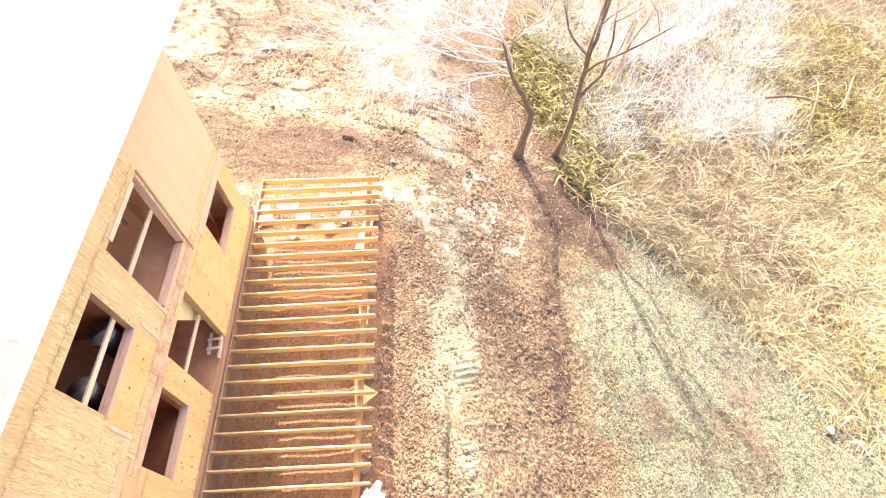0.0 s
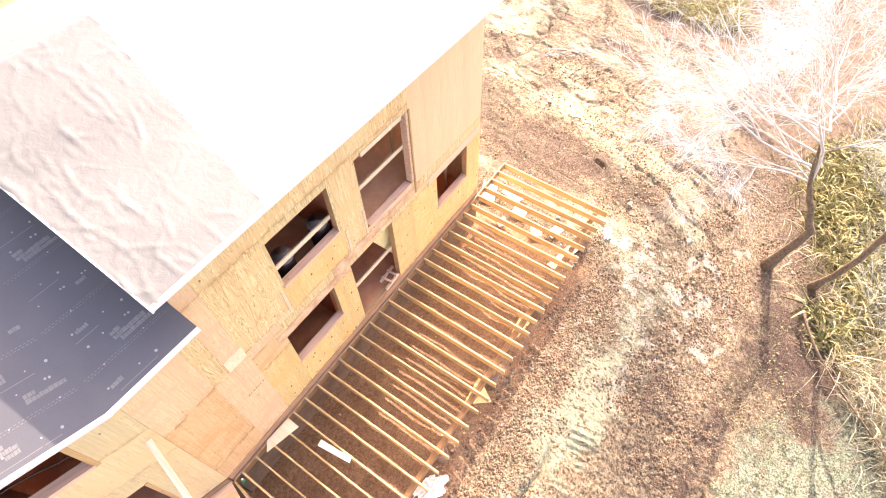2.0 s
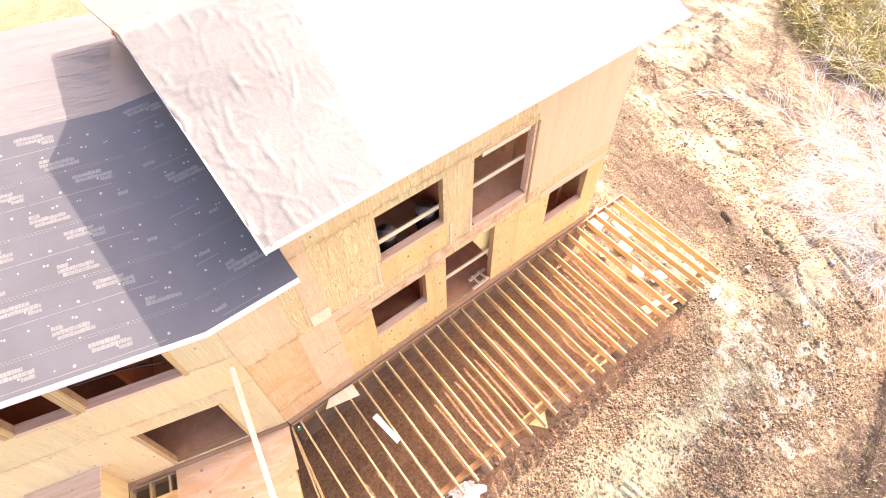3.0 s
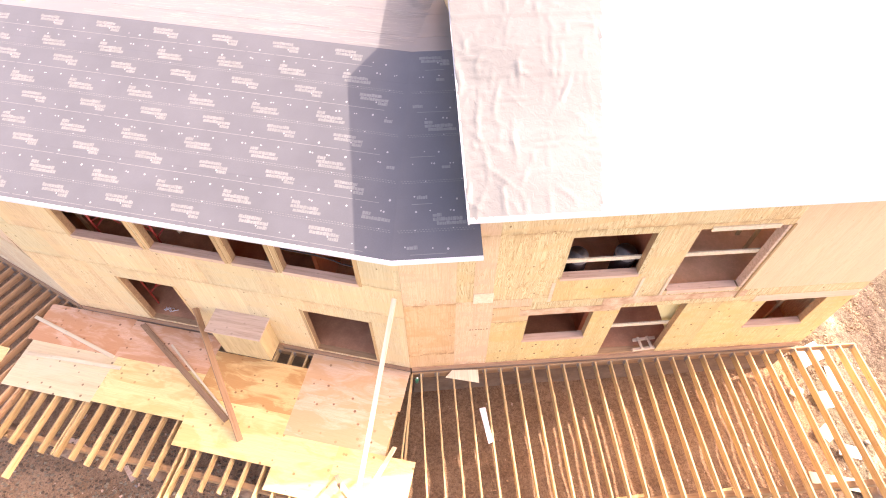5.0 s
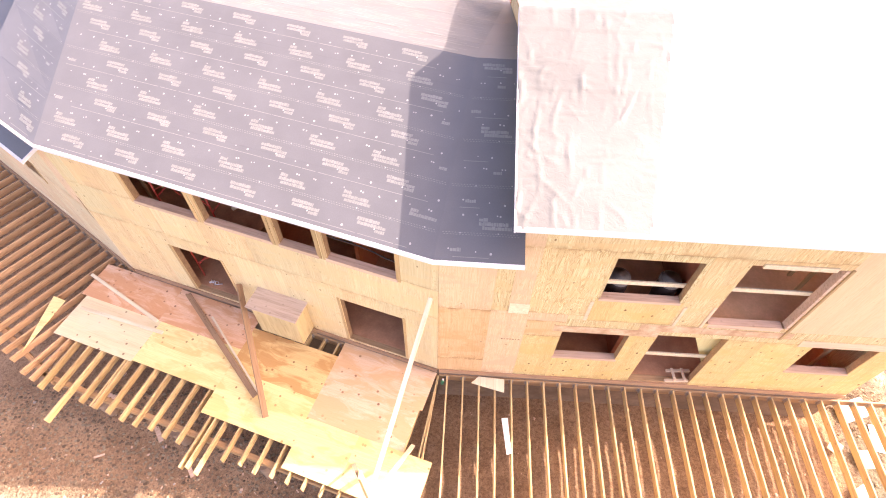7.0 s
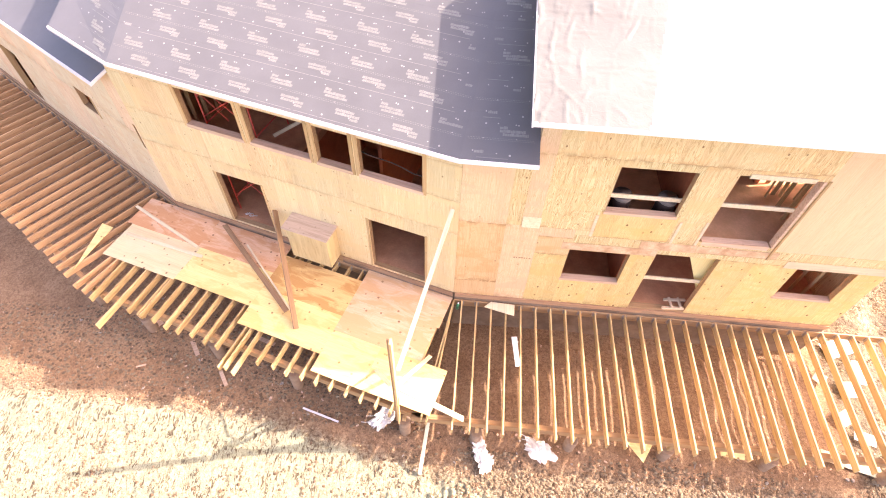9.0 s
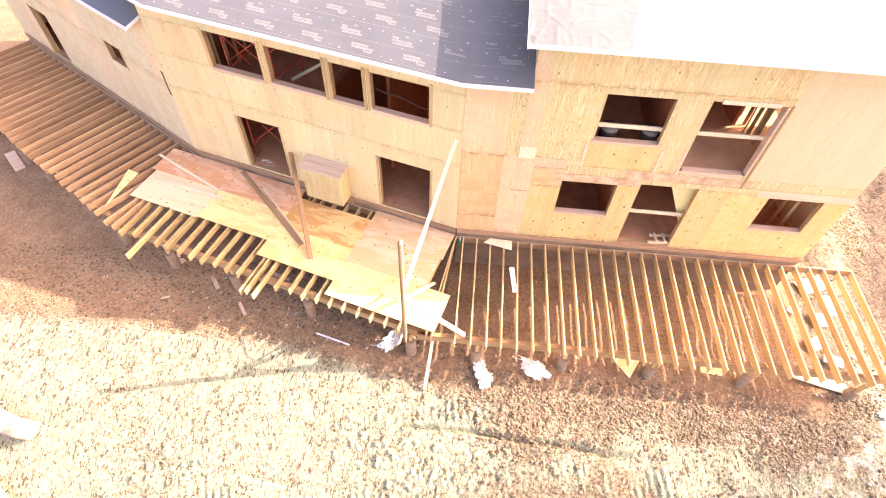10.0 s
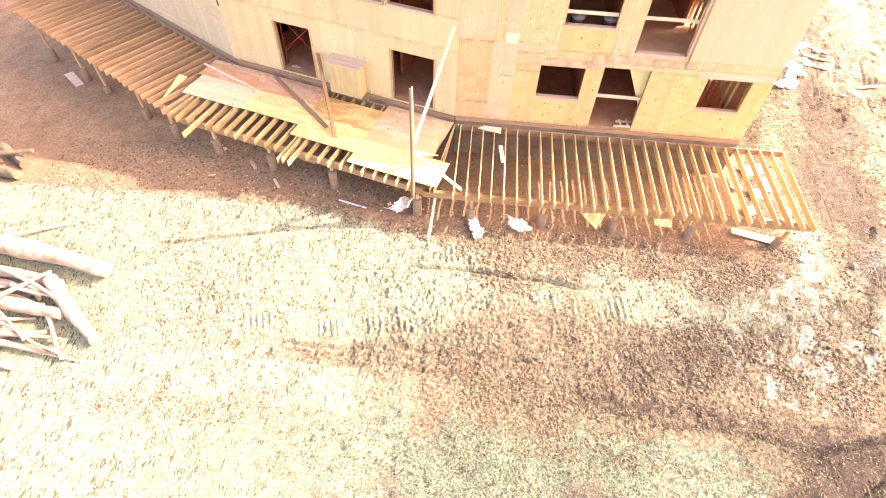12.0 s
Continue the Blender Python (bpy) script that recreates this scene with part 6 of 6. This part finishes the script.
def bare_tree(name, trunk, r0, limbs, twigs, bark, twigmat, label, seed, twig_len=(0.3, 0.8), depth=2):
    rng = np.random.RandomState(seed)
    t = thing(name, Matrix.Translation(trunk[0]), label, "tree", "bare trees at the edge of the site")
    o = Vector(trunk[0])
    pts = [Vector(p) - o for p in trunk]
    fine, rad = [], []
    for i in range((len(pts) - 1) * 4 + 1):
        k, u = divmod(i, 4)
        p = pts[k].lerp(pts[min(k + 1, len(pts) - 1)], u / 4)
        fine.append(p + (0.09 * noise.noise_vector(p * 1.3) + 0.05 * noise.noise_vector(p * 3.1)) * min(1, i / 3))
        rad.append(r0 * (1 - 0.75 * i / ((len(pts) - 1) * 4)) * (1.5 if i == 0 else 1.15 if i == 1 else 1) * (1 + 0.12 * noise.noise(p * 4)))
    bm = bmesh.new()
    tube(bm, fine, rad, 12)
    for f in bm.faces:
        f.smooth = True
    part("trunk", bm, bark, t)
    tips = []
    for start, end, r in limbs:
        bm = bmesh.new()
        a, b = Vector(start) - o, Vector(end) - o
        limb(rng, bm, a, b - a, (b - a).length, r * (0.55 if twigmat is PALETWIG else 1.0), depth, tips)
        for f in bm.faces:
            f.smooth = True
        part("limb", bm, bark if twigmat is not PALETWIG else TWIG, t)
    idx = rng.randint(0, len(tips), twigs)
    base = np.array([tips[i][0][:] for i in idx]) + rng.normal(0, 0.05, (twigs, 3))
    az = np.array([math.atan2(tips[i][1].y, tips[i][1].x) for i in idx]) + rng.normal(0, 0.55, twigs)
    steep = np.array([math.asin(max(-1, min(1, tips[i][1].z))) for i in idx]) + rng.normal(0, 0.4, twigs)
    ribbons("crown", base, az, rng.uniform(*twig_len, twigs), rng.uniform(0.005, 0.010, twigs), steep, rng.uniform(0.0, 0.35, twigs), twigmat, "fine pale twigs", "twigs", seed, 3, t)


g1, g2 = ground_z(14.7, -8.58), ground_z(14.8, -10.05)
crown = [((14.7, -8.05, 0.67), (14.95, -7.5, 4.2), 0.10), ((14.7, -8.05, 0.67), (14.4, -5.0, 1.3), 0.05), ((14.7, -7.9, 1.2), (14.9, -3.6, 2.9), 0.07), ((14.75, -7.75, 1.9), (14.9, -2.9, 3.6), 0.06), ((14.8, -7.66, 2.3), (15.1, -4.8, 3.6), 0.06),
         ((14.8, -7.6, 2.8), (15.2, -6.3, 4.4), 0.05), ((14.8, -7.6, 3.0), (14.4, -5.2, 4.9), 0.05), ((14.9, -7.5, 3.8), (15.5, -8.6, 5.0), 0.04),
         ((14.75, -7.8, 1.6), (17.6, -3.4, 2.2), 0.05), ((14.8, -7.7, 2.0), (18.6, -4.4, 2.6), 0.06), ((14.8, -7.7, 2.3), (20.4, -6.6, 3.0), 0.06), ((14.8, -7.6, 2.6), (18.4, -8.4, 3.4), 0.05), ((14.7, -8.0, 1.0), (13.3, -5.3, 1.2), 0.04),
         ((14.7, -8.05, 0.7), (15.9, -4.4, 1.7), 0.06), ((14.7, -7.95, 1.0), (16.6, -5.4, 2.4), 0.05), ((14.75, -7.7, 2.0), (16.4, -6.2, 3.9), 0.05)]
bare_tree("bare_tree", [(14.7, -8.58, g1 - 0.15), (14.7, -8.89, -0.94), (14.7, -8.63, -0.42), (14.7, -8.05, 0.67), (14.78, -7.7, 1.9)], 0.15, crown,
          9000, BARK, PALETWIG, "leaning bare tree with a broad crown of whitish twigs", 21, (0.35, 1.1))
bare_tree("bare_tree", [(14.8, -10.05, g2 - 0.15), (14.8, -10.38, -1.93), (14.8, -10.46, 0.33), (14.8, -10.52, 1.41), (14.85, -10.75, 3.1), (15.0, -10.9, 5.4)], 0.115,
          [((14.8, -10.46, 0.9), (14.8, -9.75, 3.4), 0.07), ((14.8, -10.40, -0.6), (14.7, -11.7, 2.9), 0.07), ((14.8, -10.6, 2.2), (14.6, -11.0, 4.4), 0.06), ((14.8, -10.5, 1.2), (15.4, -9.4, 3.2), 0.05), ((14.8, -10.5, 0.6), (14.6, -12.6, 3.4), 0.05)],
          3200, BARK, PALETWIG2, "upright bare tree with a dark forked trunk", 22, (0.3, 0.9), 1)
bare_tree("bare_tree", [(19.0, -13.4, ground_z(19, -13.4) - 0.1), (19.1, -13.5, -1.0), (19.0, -13.6, 1.2), (19.1, -13.4, 3.4), (19.2, -13.2, 5.5)], 0.14,
          [((19.0, -13.5, -0.5), (18.0, -12.5, 1.8), 0.05), ((19.0, -13.6, 0.5), (17.6, -14.6, 2.2), 0.05), ((19.0, -13.5, 1.4), (18.8, -16.0, 2.6), 0.05), ((19.1, -13.4, 2.0), (17.8, -12.6, 3.8), 0.05), ((19.1, -13.4, 2.6), (18.2, -14.8, 4.4), 0.05), ((19.0, -13.4, 0.4), (17.0, -11.4, 1.6), 0.05), ((19.0, -13.4, 1.0), (16.6, -13.0, 2.6), 0.05)],
          3200, DEADWOOD, PALETWIG, "pale bare tree with a dense crown of twigs", 23, (0.35, 1.1))
zg = ground_z(27.2, 6.3)
bare_tree("bare_tree", [(28.8, 8.0, zg - 0.1), (29.3, 7.2, 0.1), (30.1, 5.9, 2.2), (30.9, 4.6, 5.2)], 0.20,
          [((29.3, 7.2, 0.1), (30.5, 4.3, 1.6), 0.08), ((29.5, 6.8, 0.9), (29.2, 5.1, 3.4), 0.07), ((30.1, 5.9, 2.2), (31.9, 4.3, 3.6), 0.07), ((29.8, 6.3, 1.6), (28.8, 3.6, 2.2), 0.06), ((30.4, 5.4, 3.2), (29.5, 3.9, 5.4), 0.05)],
          900, MOSSBARK, MOSSY, "leaning bare tree with moss on its limbs", 31, (0.3, 0.8), 1)
bare_tree("bare_tree", [(30.0, 4.4, zg - 0.1), (30.2, 4.0, 0.6), (30.8, 3.0, 3.0), (31.0, 2.2, 5.6)], 0.16,
          [((30.2, 4.0, 0.6), (29.4, 1.6, 2.0), 0.07), ((30.4, 3.6, 1.6), (31.6, 1.4, 2.8), 0.06), ((30.8, 3.0, 3.0), (29.8, 1.2, 4.2), 0.05)],
          600, MOSSBARK, MOSSY, "mossy bare tree behind a leaning one", 32, (0.3, 0.8), 1)
rs = np.random.RandomState(19)
shrub = np.stack([rs.uniform(25.2, 33.0, 150), rs.uniform(-3.5, 3.2, 150)], 1)
shrub = shrub[(shrub[:, 0] - 25.0) > 0.35 * (shrub[:, 1] + 1.5)]
brush("mossy_shrub", shrub, 55, 0.35, (0.5, 1.3), (0.025, 0.06), (0.3, 1.2), (0.2, 0.8), MOSSY, "tangled mossy yellow-green shrub under the trees", 12)
# fallen branch along the brush
rod_pts = [(13.4 - 3.6 * float(f), -10.0 - 3.4 * f + 0.25 * math.sin(f * 5), ground_z(13.4 - 3.6 * f, -10.0 - 3.4 * f) + 0.3) for f in np.linspace(0, 1, 10)]
bm = bmesh.new()
tube(bm, [Vector(p) for p in rod_pts], [0.05 - 0.0039 * i for i in range(10)], 8)
tagged(part("fallen_branch", bm, BARK), "thin dark fallen branch lying along the brush", "branch")
for k, (a, b) in enumerate((((15.6, -20.4), (18.6, -22.0)), ((17.0, -19.0), (16.8, -22.6)), ((16.2, -21.8), (20.5, -25.4)), ((12.5, -20.0), (15.0, -23.0)))):
    pts = [Vector((a[0] + (b[0] - a[0]) * f, a[1] + (b[1] - a[1]) * f, ground_z(*a) + 0.7 + 0.5 * math.sin(f * 3 + k))) for f in np.linspace(0, 1, 8)]
    bm = bmesh.new()
    tube(bm, pts, [0.06 - 0.005 * i for i in range(8)], 8)
    tagged(part("mossy_branch", bm, BARK), "mossy brownish branch lying in the undergrowth", "branch", "mossy branches")
